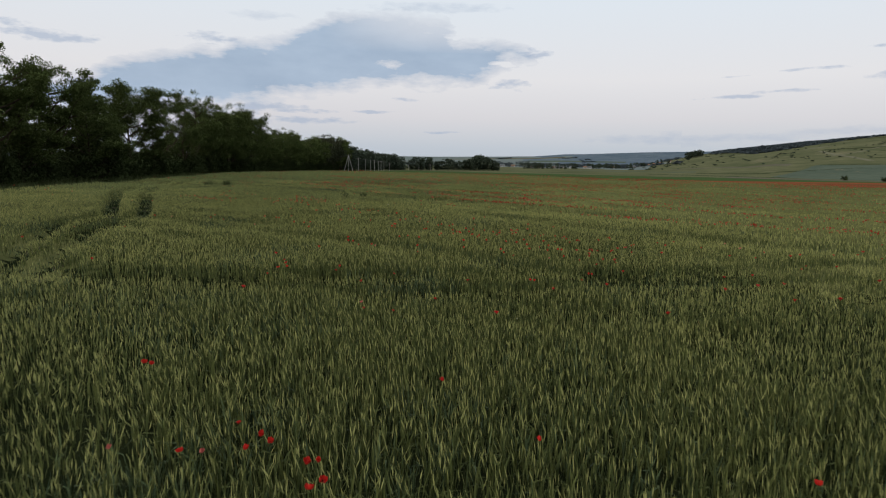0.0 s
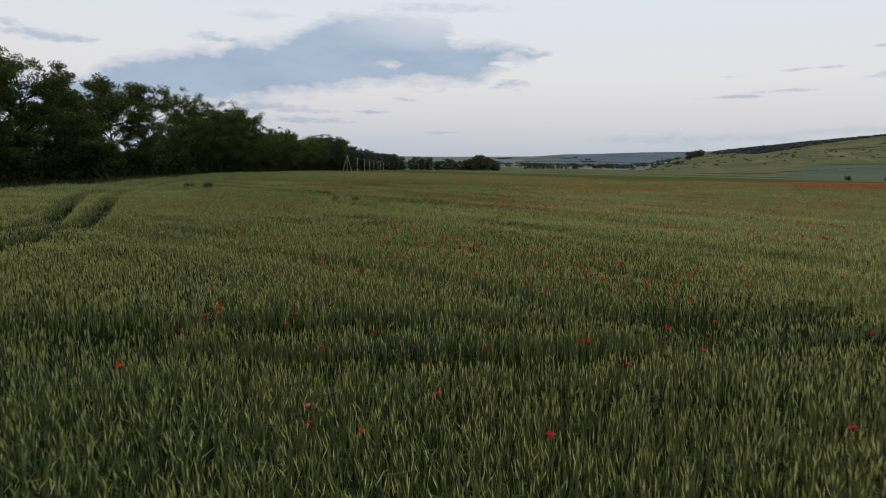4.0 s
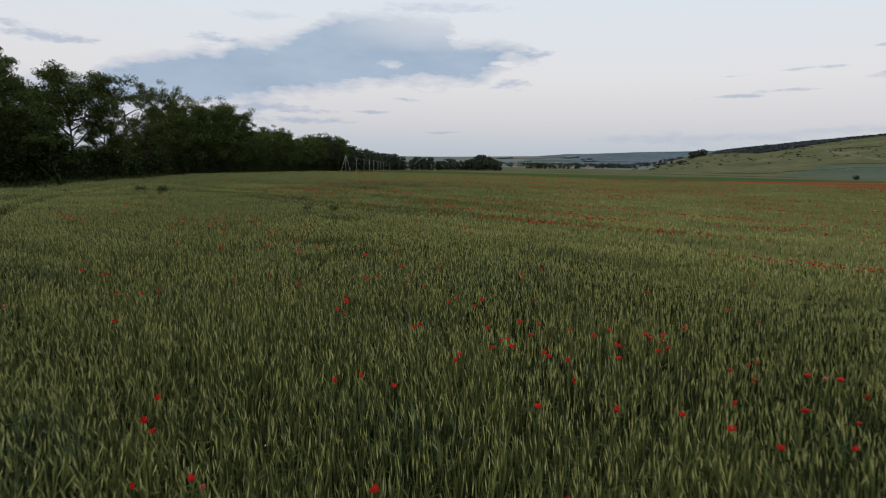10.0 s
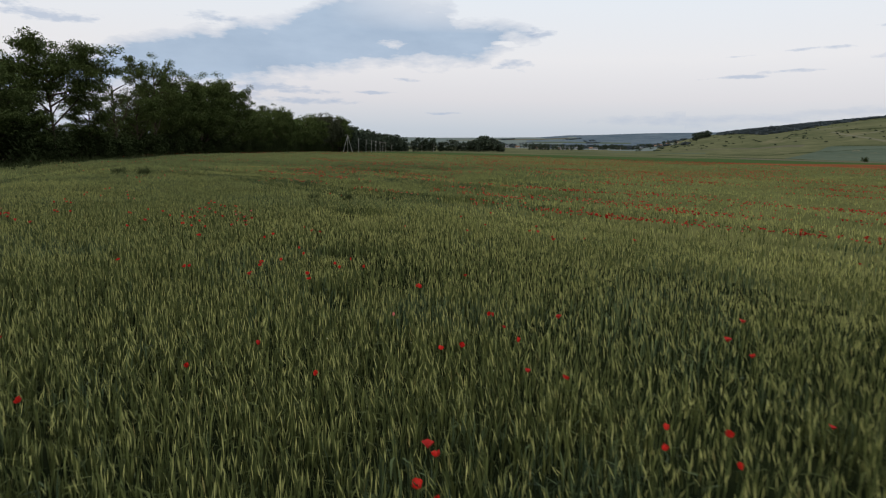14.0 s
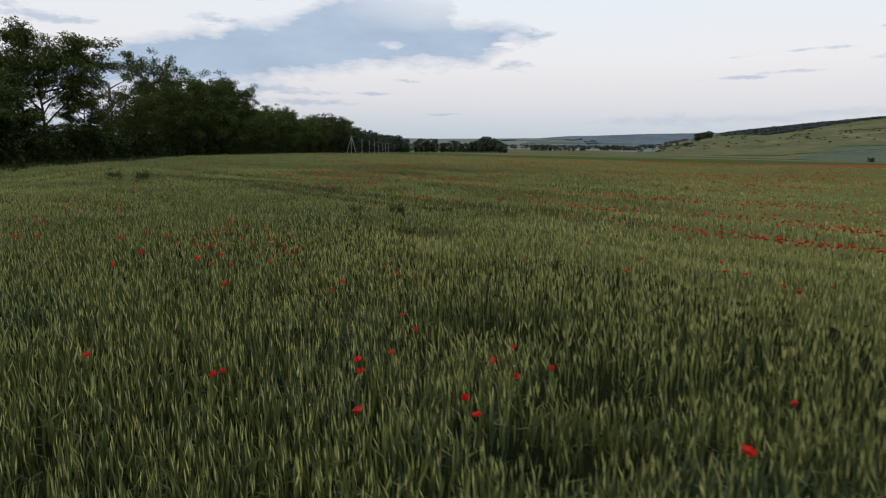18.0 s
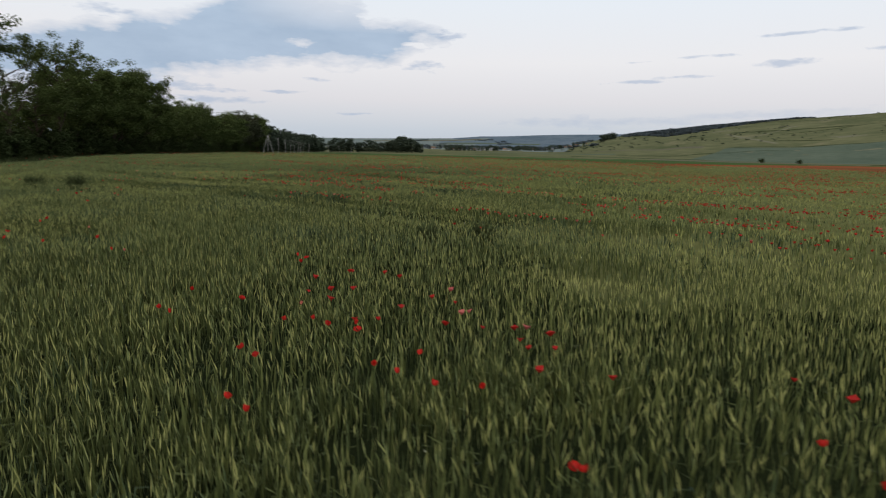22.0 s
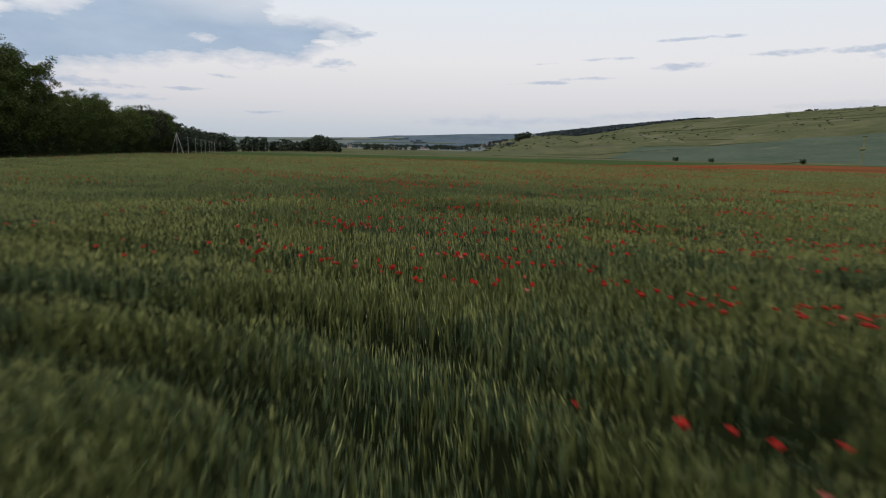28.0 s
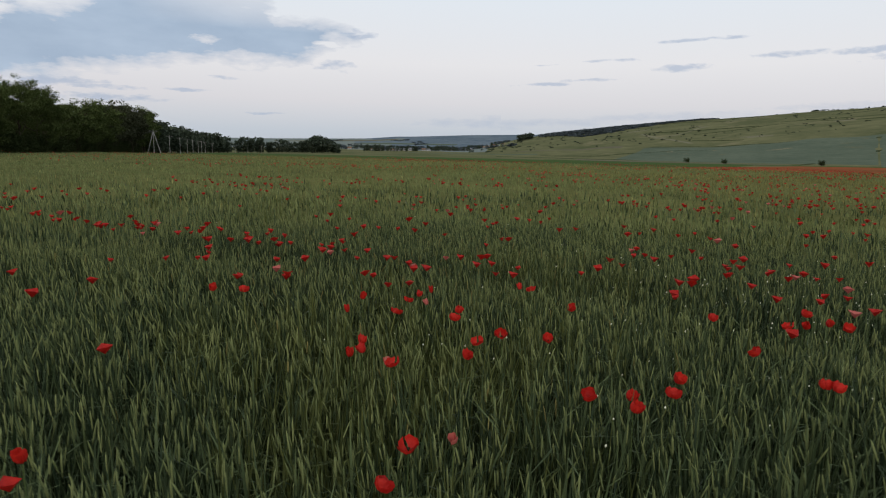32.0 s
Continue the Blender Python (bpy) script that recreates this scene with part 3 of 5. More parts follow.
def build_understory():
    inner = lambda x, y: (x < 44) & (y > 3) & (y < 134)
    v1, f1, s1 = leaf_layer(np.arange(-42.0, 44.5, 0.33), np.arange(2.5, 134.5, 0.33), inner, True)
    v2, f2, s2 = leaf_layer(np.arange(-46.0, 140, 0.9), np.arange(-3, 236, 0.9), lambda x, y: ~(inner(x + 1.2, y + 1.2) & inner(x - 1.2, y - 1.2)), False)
    sheet("wheat_leaf_layer", np.concatenate([v1, v2]), np.concatenate([f1, f2 + len(v1)]), [UNDER_SHADED, CANOPY], "lower leaves and stems of the wheat, shade between stalks darkened in", "wheat", "stuff", slots=np.concatenate([s1, s2]))


build_wheat()
build_understory()


# ------------------------------------------------------------ things: helpers
def part(name, bm_or_mesh, material, parent, label=""):
    """Links a bmesh or mesh as one part under a thing or part."""
    if isinstance(bm_or_mesh, bmesh.types.BMesh):
        me = bpy.data.meshes.new(name)
        bm_or_mesh.to_mesh(me)
        bm_or_mesh.free()
    else:
        me = bm_or_mesh
    if material and not me.materials:
        me.materials.append(material)
    ob = new(name, me)
    ob.parent = parent
    if label:
        ob["label"] = label
    return ob


def arrays_mesh(name, verts, faces, material, shade=False):
    ob = sheet(name, verts, faces, material, shade=shade)
    me = ob.data
    bpy.data.objects.remove(ob)
    return me


def gz(x, y):
    return float(ground_z(x, y))


def tube(points, radii, sides=6):
    """Vertices and triangles of a tapering tube along points."""
    pts = [Vector(p) for p in points]
    v, f = [], []
    for k, p in enumerate(pts):
        d = (pts[min(k + 1, len(pts) - 1)] - pts[max(k - 1, 0)]).normalized()
        a = d.orthogonal().normalized()
        b = d.cross(a)
        for s in range(sides):
            t = 2 * math.pi * s / sides
            v.append(p + (a * math.cos(t) + b * math.sin(t)) * radii[k])
    for k in range(len(pts) - 1):
        for s in range(sides):
            i, j = k * sides + s, k * sides + (s + 1) % sides
            f += [(i, j, j + sides), (i, j + sides, i + sides)]
    return v, f


class Solid:
    """Collects vertices and triangles of one part."""

    def __init__(self):
        self.v, self.f = [], []

    def add(self, v, f):
        n = len(self.v)
        self.v += [tuple(p) for p in v]
        self.f += [tuple(i + n for i in t) for t in f]

    def mesh(self, name, material, shade=True):
        return arrays_mesh(name, np.array(self.v), np.array(self.f), material, shade)


# ------------------------------------------------------------ trees and shrubs
BARK = rough("bark", (0.028, 0.022, 0.016), (0.075, 0.06, 0.045), 3.0, 6, 22.0, bump=0.6)
FOLIAGE = rough("tree_leaves", (0.022, 0.036, 0.013), (0.132, 0.166, 0.056), 0.35, 4, 2.0, island=0.45, gloss=0.55, through_light=0.2)
FOLIAGE_DARK = rough("shrub_leaves", (0.014, 0.024, 0.010), (0.068, 0.086, 0.034), 0.4, 4, 2.0, island=0.35, gloss=0.6, through_light=0.15)
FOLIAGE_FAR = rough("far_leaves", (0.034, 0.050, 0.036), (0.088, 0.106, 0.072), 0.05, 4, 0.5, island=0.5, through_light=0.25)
# Leaf green shifted to blue-grey, so the colour carries the haze.
FOLIAGE_RIDGE_HAZE = rough("ridge_leaves_hazed", (0.062, 0.080, 0.092), (0.105, 0.122, 0.126), 0.03, 4, 0.3, island=0.5, through_light=0.4)
FOLIAGE_GREY = rough("willow_leaves", (0.03, 0.038, 0.02), (0.095, 0.10, 0.06), 0.4, 4, 2.0, island=0.5, gloss=0.6, through_light=0.15)


def leaf_cloud(r, tips, per_tip, spread, flat, size):
    """Folded leaf sprays round the branch tips."""
    n = len(tips) * per_tip
    centre = np.repeat(np.array(tips), per_tip, 0)
    off = r.normal(0, 1, (n, 3))
    off /= np.maximum(np.linalg.norm(off, axis=1, keepdims=True), 1e-6)
    off *= (r.random((n, 1)) ** 0.5) * spread * np.array([1, 1, flat])
    c = centre + off
    yaw, tilt = r.uniform(0, 6.28, n), r.normal(0.15, 0.45, n)
    ax = np.stack([np.cos(yaw) * np.cos(tilt), np.sin(yaw) * np.cos(tilt), -np.sin(tilt)], -1)
    sd = np.stack([-np.sin(yaw), np.cos(yaw), r.normal(0, 0.35, n)], -1)
    long = size * r.uniform(0.6, 1.35, n)
    wide = long * r.uniform(0.35, 0.6, n)
    a, b = ax * long[:, None] / 2, sd * wide[:, None] / 2
    lift = np.array([0, 0, 1.0]) * (wide * 0.35)[:, None]
    v = np.stack([c - a, c + b + lift, c + a, c - b + lift], 1).reshape(-1, 3)
    k = np.arange(n)[:, None, None] * 4 + np.array([(0, 1, 2), (0, 2, 3)])[None]
    return v, k.reshape(-1, 3)


def grow_tree(seed, height, bole, spread, limbs, twigs, per_tip, clump, flat, leaf, rise=0.55):
    """Meshes of a trunk with its limbs, and of a crown. spread: how far the limbs reach out."""
    r = np.random.default_rng(seed)
    wood, tips = Solid(), []
    lean = r.normal(0, 0.25, 2)
    top = height * 0.80
    stem = [(lean[0] * k * k * 0.6 + r.normal(0, 0.08), lean[1] * k * k * 0.6 + r.normal(0, 0.08), top * k) for k in np.linspace(0, 1, 7)]
    stem[0] = (0, 0, -0.4)
    girth = height * 0.016
    wood.add(*tube(stem, [girth * (1.25 - 1.0 * k) for k in np.linspace(0, 1, 7)], 7))
    for i in range(limbs):
        k = bole + (1 - bole) * (i + r.uniform(0, 0.8)) / limbs
        p = np.array([np.interp(k, np.linspace(0, 1, 7), [s[c] for s in stem]) for c in range(3)])
        yaw = i * 2.4 + r.normal(0, 0.4)
        reach = spread * (1.15 - 0.55 * abs(k - bole - 0.25)) * r.uniform(0.7, 1.1)
        up = (height * r.uniform(0.90, 1.0) - p[2]) * rise * r.uniform(0.55, 1.1)
        a = p + np.array([math.cos(yaw), math.sin(yaw), 0]) * reach * 0.5 + np.array([0, 0, up * 0.35])
        b = p + np.array([math.cos(yaw), math.sin(yaw), 0]) * reach + np.array([0, 0, up])
        a += r.normal(0, 0.25, 3)
        wood.add(*tube([p, (p + a) / 2 + r.normal(0, 0.12, 3), a, (a + b) / 2 + r.normal(0, 0.2, 3), b], [girth * s for s in (0.55, 0.45, 0.34, 0.2, 0.07)], 5))
        for j in range(twigs):
            s = r.uniform(0.35, 1.0)
            q = p + (a - p) * min(s * 2, 1) + (b - a) * max(s * 2 - 1, 0)
            w = yaw + r.normal(0, 0.9)
            far = spread * r.uniform(0.18, 0.5)
            e = q + np.array([math.cos(w) * far, math.sin(w) * far, far * r.uniform(-0.15, 0.75)])
            e[2] = min(e[2], height * (1.0 - 0.02 * r.random()) - 0.25)
            wood.add(*tube([q, (q + e) / 2 + r.normal(0, 0.12, 3), e], [girth * 0.16, girth * 0.10, girth * 0.04], 3))
            tips.append(e)
            tips.append(q * 0.35 + e * 0.65 + r.normal(0, 0.3, 3))
        tips.append(b)
    tips.append(np.array([stem[-1][0], stem[-1][1], height - 0.5]))
    v, f = leaf_cloud(r, tips, per_tip, clump, flat, leaf)
    v[:, 2] = np.maximum(v[:, 2], 0.15)
    grow = height / v[:, 2].max()
    v[:, 2] *= grow
    wood.v = [(p[0], p[1], p[2] * grow if p[2] > 0 else p[2]) for p in wood.v]
    return wood, (v, f)


def tree_kind(seed, foliage, **how):
    wood, (v, f) = grow_tree(seed, **how)
    return wood.mesh("trunk", BARK), arrays_mesh("crown", v, f, foliage)


def plant(kind, x, y, turn, size, label, group="", name="tree", category="tree", squash=1.0):
    base = new(name)
    base.matrix_basis = Matrix.Translation((x, y, gz(x, y))) @ Matrix.Rotation(turn, 4, "Z") @ Matrix.Diagonal((size * squash, size * squash, size, 1))
    part("trunk", kind[0], None, base)
    part("crown", kind[1], None, base)
    return tagged(base, label, category, group)


def belt(y):
    """Where the shelter belt's first row stands."""
    return -47.8 - 0.055 * (y - 110)


def near_trees():
    wide = tree_kind(3, FOLIAGE, height=16, bole=0.30, spread=7.6, limbs=17, twigs=8, per_tip=120, clump=1.7, flat=0.40, leaf=0.40, rise=0.80)
    oval = tree_kind(5, FOLIAGE, height=16, bole=0.16, spread=5.0, limbs=17, twigs=6, per_tip=72, clump=1.3, flat=0.5, leaf=0.40, rise=0.5)
    loose = tree_kind(9, FOLIAGE, height=16, bole=0.20, spread=5.8, limbs=14, twigs=6, per_tip=80, clump=1.3, flat=0.42, leaf=0.38, rise=0.62)
    dense = tree_kind(12, FOLIAGE, height=16, bole=0.08, spread=4.6, limbs=20, twigs=6, per_tip=64, clump=1.35, flat=0.55, leaf=0.42, rise=0.42)
    bare = tree_kind(15, FOLIAGE_GREY, height=16, bole=0.2, spread=3.6, limbs=15, twigs=5, per_tip=9, clump=0.8, flat=0.8, leaf=0.34, rise=0.7)
    small = [tree_kind(30 + k, FOLIAGE if k != 2 else FOLIAGE_GREY, height=16, bole=0.1, spread=s, limbs=12, twigs=5, per_tip=34, clump=1.5, flat=0.6, leaf=0.66, rise=0.55) for k, s in enumerate((4.6, 5.4, 4.2))]
    sparse = tree_kind(17, FOLIAGE, height=16, bole=0.28, spread=7.4, limbs=13, twigs=7, per_tip=120, clump=1.4, flat=0.38, leaf=0.36, rise=0.75)
    row = [(58, loose, 15.0, 0.9), (67, sparse, 15.0, 0.7), (73, dense, 11.5, 1.0), (78, sparse, 14.6, 0.72), (86, oval, 11.5, 1.0), (93, dense, 11.0, 1.0), (100, wide, 14.6, 0.74), (108, oval, 9.5, 0.9), (118, bare, 13.0, 0.9), (124, loose, 10.5, 0.8),
           (130, loose, 16.8, 0.68), (137, oval, 14.2, 0.75), (145, dense, 15.8, 0.85), (154, dense, 15.8, 0.9), (162, oval, 17.0, 0.8), (168.5, dense, 17.8, 0.85), (178, oval, 16.6, 0.7), (187, dense, 12.8, 0.9),
           (197, oval, 11.8, 0.9), (208, dense, 12.0, 1.0), (219, oval, 13.2, 0.95), (229, loose, 14.3, 0.8), (240, dense, 14.1, 0.8), (250, oval, 13.2, 0.8)]
    for k, (y, kind, h, sq) in enumerate(row):
        x = belt(y) + 0.7 * math.sin(k * 2.1)
        word = {id(wide): "broad umbrella-crowned locust tree with dark open limbs", id(bare): "thin half-bare tree with sparse grey leaves", id(sparse): "wide thinly leaved locust tree with feathery twigs"}.get(id(kind), "dark green locust tree with layered feathery foliage")
        plant(kind, x, y, k * 1.7, (h - gz(x, y)) / 16, word + " in the shelter belt", "trees of the shelter belt", squash=sq)
    r = np.random.default_rng(21)
    y = 259.0
    while y < 445:
        h = np.interp(y, [259, 284, 298, 318, 337, 360, 415, 445], [11.6, 12.2, 13.8, 15.2, 16.3, 17.2, 18.2, 17.0]) * r.uniform(0.88, 1.03)
        k = 2 if 325 < y < 400 else int(r.integers(0, 2))
        plant(small[k], belt(y) + r.normal(0, 1.2), y, r.uniform(0, 6), (h - gz(belt(y), y)) / 16, "grey-green poplar-like tree in the shelter belt" if k == 2 else "dark green tree in the shelter belt", "trees of the shelter belt", squash=0.9)
        y += r.uniform(7, 10)
    for y in np.concatenate([np.arange(60, 150, 6.5), np.arange(150, 440, 11.0)]):
        h = np.interp(y, [60, 100, 108, 128, 136, 150, 200, 230, 270, 300, 440], [8.5, 9.0, 6.5, 6.5, 9.0, 10.5, 10, 10.5, 10.0, 13.0, 17])
        plant(small[int(r.integers(0, 2))], belt(y) - 8 + r.normal(0, 1.5), float(y), r.uniform(0, 6), h / 16 * r.uniform(0.85, 1.05), "dark tree in the second row of the shelter belt", "trees of the shelter belt", squash=1.15)
    return small


def shrub_kind(seed, h, w, n, leaf):
    r = np.random.default_rng(seed)
    wood, tips = Solid(), []
    for k in range(16):
        a, s = r.uniform(0, 6.28), r.uniform(0.2, 1) ** 0.6
        e = np.array([math.cos(a) * w * s, math.sin(a) * w * s, h * (1.0 - 0.45 * s * s) * r.uniform(0.55, 0.95)])
        wood.add(*tube([(0, 0, -0.2), e * 0.5 + r.normal(0, 0.1, 3), e], [0.06, 0.04, 0.012], 4))
        tips += [e, e * 0.72, e * np.array([1.05, 1.05, 0.4])]
    v, f = leaf_cloud(r, tips, n, w * 0.42, 0.75, leaf)
    v[:, 2] = np.maximum(v[:, 2], 0.05)
    return wood.mesh("stem", BARK), arrays_mesh("foliage", v, f, FOLIAGE_DARK)


def hedge_shrubs():
    kinds = [shrub_kind(50 + k, h, w, 62, 0.36) for k, (h, w) in enumerate(((4.6, 2.6), (5.6, 2.8), (3.4, 2.4)))]
    r = np.random.default_rng(61)
    y = 52.0
    while y < 440:
        kind = kinds[int(r.integers(0, 3))]
        x = belt(y) - 0.3 + r.normal(0, 0.8)
        base = new("shrub")
        s = r.uniform(0.85, 1.3)
        base.matrix_basis = Matrix.Translation((x, y, gz(x, y))) @ Matrix.Rotation(r.uniform(0, 6), 4, "Z") @ Matrix.Diagonal((s, s, s * r.uniform(0.9, 1.2), 1))
        part("stem", kind[0], None, base)
        part("foliage", kind[1], None, base)
        tagged(base, "dark dense shrub under the shelter belt trees", "shrub", "shrubs under the trees")
        y += r.uniform(3.4, 5.2) if y < 230 else r.uniform(6, 9)
    y = 62.0
    while y < 230:
        kind = kinds[int(r.integers(0, 2))]
        base = new("shrub")
        s, x = r.uniform(0.75, 1.05), belt(y) - 6.5 + r.normal(0, 1.0)
        base.matrix_basis = Matrix.Translation((x, y, gz(x, y))) @ Matrix.Rotation(r.uniform(0, 6), 4, "Z") @ Matrix.Diagonal((s, s, s, 1))
        part("stem", kind[0], None, base)
        part("foliage", kind[1], None, base)
        tagged(base, "dark dense shrub behind the first trees of the belt", "shrub", "shrubs under the trees")
        y += r.uniform(5, 7)
    # lone bushes out in the valley fields
    for x, y, s in ((452.6, 698.4, 1.25), (461.7, 648.5, 1.15), (497, 560, 1.2)):
        base = new("bush")
        base.matrix_basis = Matrix.Translation((x, y, gz(x, y))) @ Matrix.Diagonal((s, s, s, 1))
        part("stem", kinds[1][0], None, base)
        part("foliage", kinds[1][1], None, base)
        tagged(base, "lone dark round bush on the field boundary", "bush", "lone bushes")


def low_tree(seed, h, w):
    """A far tree: a short trunk and a crown of a few dozen coarse clumps."""
    r = np.random.default_rng(seed)
    wood = Solid()
    wood.add(*tube([(0, 0, -1), (0, 0, h * 0.5)], [0.35, 0.2], 4))
    tips = [np.array([math.cos(a) * w * s, math.sin(a) * w * s, h * z]) for a, s, z in zip(r.uniform(0, 6.28, 34), r.uniform(0, 1, 34) ** 0.5, r.uniform(0.10, 0.92, 34))]
    tips = [t * np.array([1.15 - 0.75 * abs(t[2] / h - 0.5) * 1.4] * 2 + [1]) for t in tips]
    v, f = leaf_cloud(r, tips, 9, w * 0.40, 0.8, w * 0.5)
    v[:, 2] = np.clip(v[:, 2], 0.2, h)
    return wood.mesh("trunk", BARK), arrays_mesh("crown", v, f, FOLIAGE_FAR)


def far_trees():
    kinds = [low_tree(80 + k, 18, w) for k, w in enumerate((5.2, 6.2, 4.6))]
    r = np.random.default_rng(91)
    line = [(-66, 440), (-68, 560), (-64, 680), (-46, 800), (-8, 880), (30, 925), (58, 950)]
    for (ax, ay), (bx, by) in zip(line[:-1], line[1:]):
        n = int(math.hypot(bx - ax, by - ay) / 4.8)
        for i in range(n):
            k = (i + r.uniform(0, 0.7)) / n
            plant(kinds[int(r.integers(0, 3))], ax + (bx - ax) * k + r.normal(0, 2), ay + (by - ay) * k + r.normal(0, 4), r.uniform(0, 6), r.uniform(0.70, 1.14) * (0.92 if ay > 700 else 1.0), "dark tree of the far tree line beyond the field", "far tree line")
    for i in range(18):       # round copse at the end of the line
        plant(kinds[i % 3], 44 + 2.9 * i + r.normal(0, 2), 950 + r.normal(0, 9), r.uniform(0, 6), (0.85, 0.95, 0.95, 1.05, 1.15, 1.25, 1.3, 1.35, 1.33, 1.28, 1.22, 1.15, 1.05, 0.95, 0.95, 0.9, 0.75, 0.6)[i], "dark rounded tree of the copse beyond the field", "copse")
    spots = [(9.4, 1250, 4), (10.4, 1300, 4), (11.4, 1320, 3), (13.3, 1400, 2), (14.6, 1600, 5), (16, 1700, 5), (17.4, 1750, 4), (19, 1900, 4), (20.5, 1950, 3), (12.4, 1800, 4), (8.6, 1900, 5), (15.4, 2050, 5), (18.2, 2150, 4)]
    for az, d, n in spots:
        for i in range(2 * n):
            x, y = polar(az + r.normal(0, 0.5), d + r.normal(0, 45))
            plant(kinds[int(r.integers(0, 3))], x, y, r.uniform(0, 6), r.uniform(0.45, 0.85), "dark tree among the houses in the valley", "valley trees")
    for i in range(14):      # square plantation
        x, y = polar(22.4 + 0.09 * i, 2050 + r.normal(0, 25))
        plant(kinds[i % 3], x, y, r.uniform(0, 6), r.uniform(1.0, 1.25), "tall dark tree of the plantation block", "plantation block", squash=1.2)


def clump_stuff(name, label, category, places, material, seed):
    """Many far shrubs joined into one mesh."""
    r = np.random.default_rng(seed)
    vs, fs, n = [], [], 0
    for x, y, w, h in places:
        tips = [np.array([r.normal(0, w * 0.4), r.normal(0, w * 0.4), h * r.uniform(0.25, 0.75)]) for _ in range(6)]
        v, f = leaf_cloud(r, tips, 4, w * 0.45, 0.7, w * 0.75)
        v[:, 2] = np.clip(v[:, 2], -0.5, h)
        vs.append(v + np.array([x, y, gz(x, y)]))
        fs.append(f + n)
        n += len(v)
    sheet(name, np.concatenate(vs), np.concatenate(fs), material, label, category, "stuff", shade=False)


def hill_growth():
    r = np.random.default_rng(131)
    shrubs = []
    for _ in range(560):
        az, d = r.uniform(19, 58), r.uniform(1250, 2200)
        if vnoise(np.array([az / 3.0]), np.array([d / 260.0]), 7)[0] < -0.1:
            continue
        shrubs.append((*polar(az, d), r.uniform(1.4, 4.0), r.uniform(1.2, 3.0)))
    for _ in range(150):
        az = r.uniform(17, 31)
        d = r.uniform(1350, 2500)
        shrubs.append((*polar(az, d), r.uniform(2, 6), r.uniform(1.5, 3.5)))
    clump_stuff("hill_shrubs", "scattered dark shrubs on the grassy hillside", "shrub", shrubs, FOLIAGE_FAR, 5)
    woods = []
    for az in np.arange(24.5, 38.5, 0.06):
        top = np.interp(az, [-180, 14, 22, 30, 45, 60, 180], [2500, 3000, 2900, 2400, 2150, 2050, 2100])
        for k in range(7):
            d = top * (0.985 - 0.022 * k * np.interp(az, [24, 28, 33, 38], [1.6, 2.4, 1.5, 0.3])) + r.normal(0, 14)
            if r.random() < 0.06 * k:
                continue
            woods.append((*polar(az + r.normal(0, 0.05), d), r.uniform(8, 15), r.uniform(2.8, 5.0)))
    clump_stuff("ridge_wood", "dark belt of woodland along the ridge, haze blue in its leaves", "woods", woods, FOLIAGE_RIDGE_HAZE, 6)
    hedges = []
    for _ in range(46):
        az, d, run = r.uniform(4, 22), r.uniform(1500, 3900), r.uniform(0.3, 1.6)
        for k in np.arange(0, run, 0.09):
            if r.random() < 0.8:
                hedges.append((*polar(az + k + r.normal(0, 0.02), d + r.normal(0, 14) + 60 * k), r.uniform(5, 13), r.uniform(3.5, 9.5)))
    clump_stuff("valley_hedgerows", "hedgerows and tree rows between the far valley fields, tinted haze blue", "trees", hedges, FOLIAGE_RIDGE_HAZE, 9)
    crest = []
    for az in np.arange(45.5, 58, 0.22):
        if r.random() < 0.7:
            crest.append((*polar(az, np.interp(az, [45, 60], [2140, 2050]) + r.normal(0, 15)), r.uniform(7, 14), r.uniform(6, 11)))
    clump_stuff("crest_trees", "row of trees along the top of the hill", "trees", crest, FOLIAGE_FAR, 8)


near_trees()
hedge_shrubs()
far_trees()
hill_growth()


# ------------------------------------------------------------ fields of the valley and hillside
POPPY_FIELD = rough("poppy_meadow", (0.080, 0.056, 0.026), (0.265, 0.070, 0.032), 0.02, 6, 0.25, spots=((0.06, 0.075, 0.03), 0.03, 0.60))
GREEN_CROP = rough("green_crop", (0.035, 0.06, 0.022), (0.065, 0.095, 0.035), 0.03, 5, 0.4)
TEAL_CROP = rough("young_crop", (0.055, 0.075, 0.055), (0.104, 0.124, 0.090), 0.012, 7, 0.10, spots=((0.10, 0.105, 0.065), 0.02, 0.62))
FALLOW = rough("fallow_strip", (0.075, 0.075, 0.05), (0.13, 0.12, 0.085), 0.01, 6, 0.1)
PALE = rough("dry_grass_strip", (0.10, 0.10, 0.064), (0.165, 0.155, 0.105), 0.02, 5, 0.2)
DITCH = rough("ditch_scrub", (0.018, 0.027, 0.012), (0.05, 0.055, 0.026), 0.05, 6, 0.4)


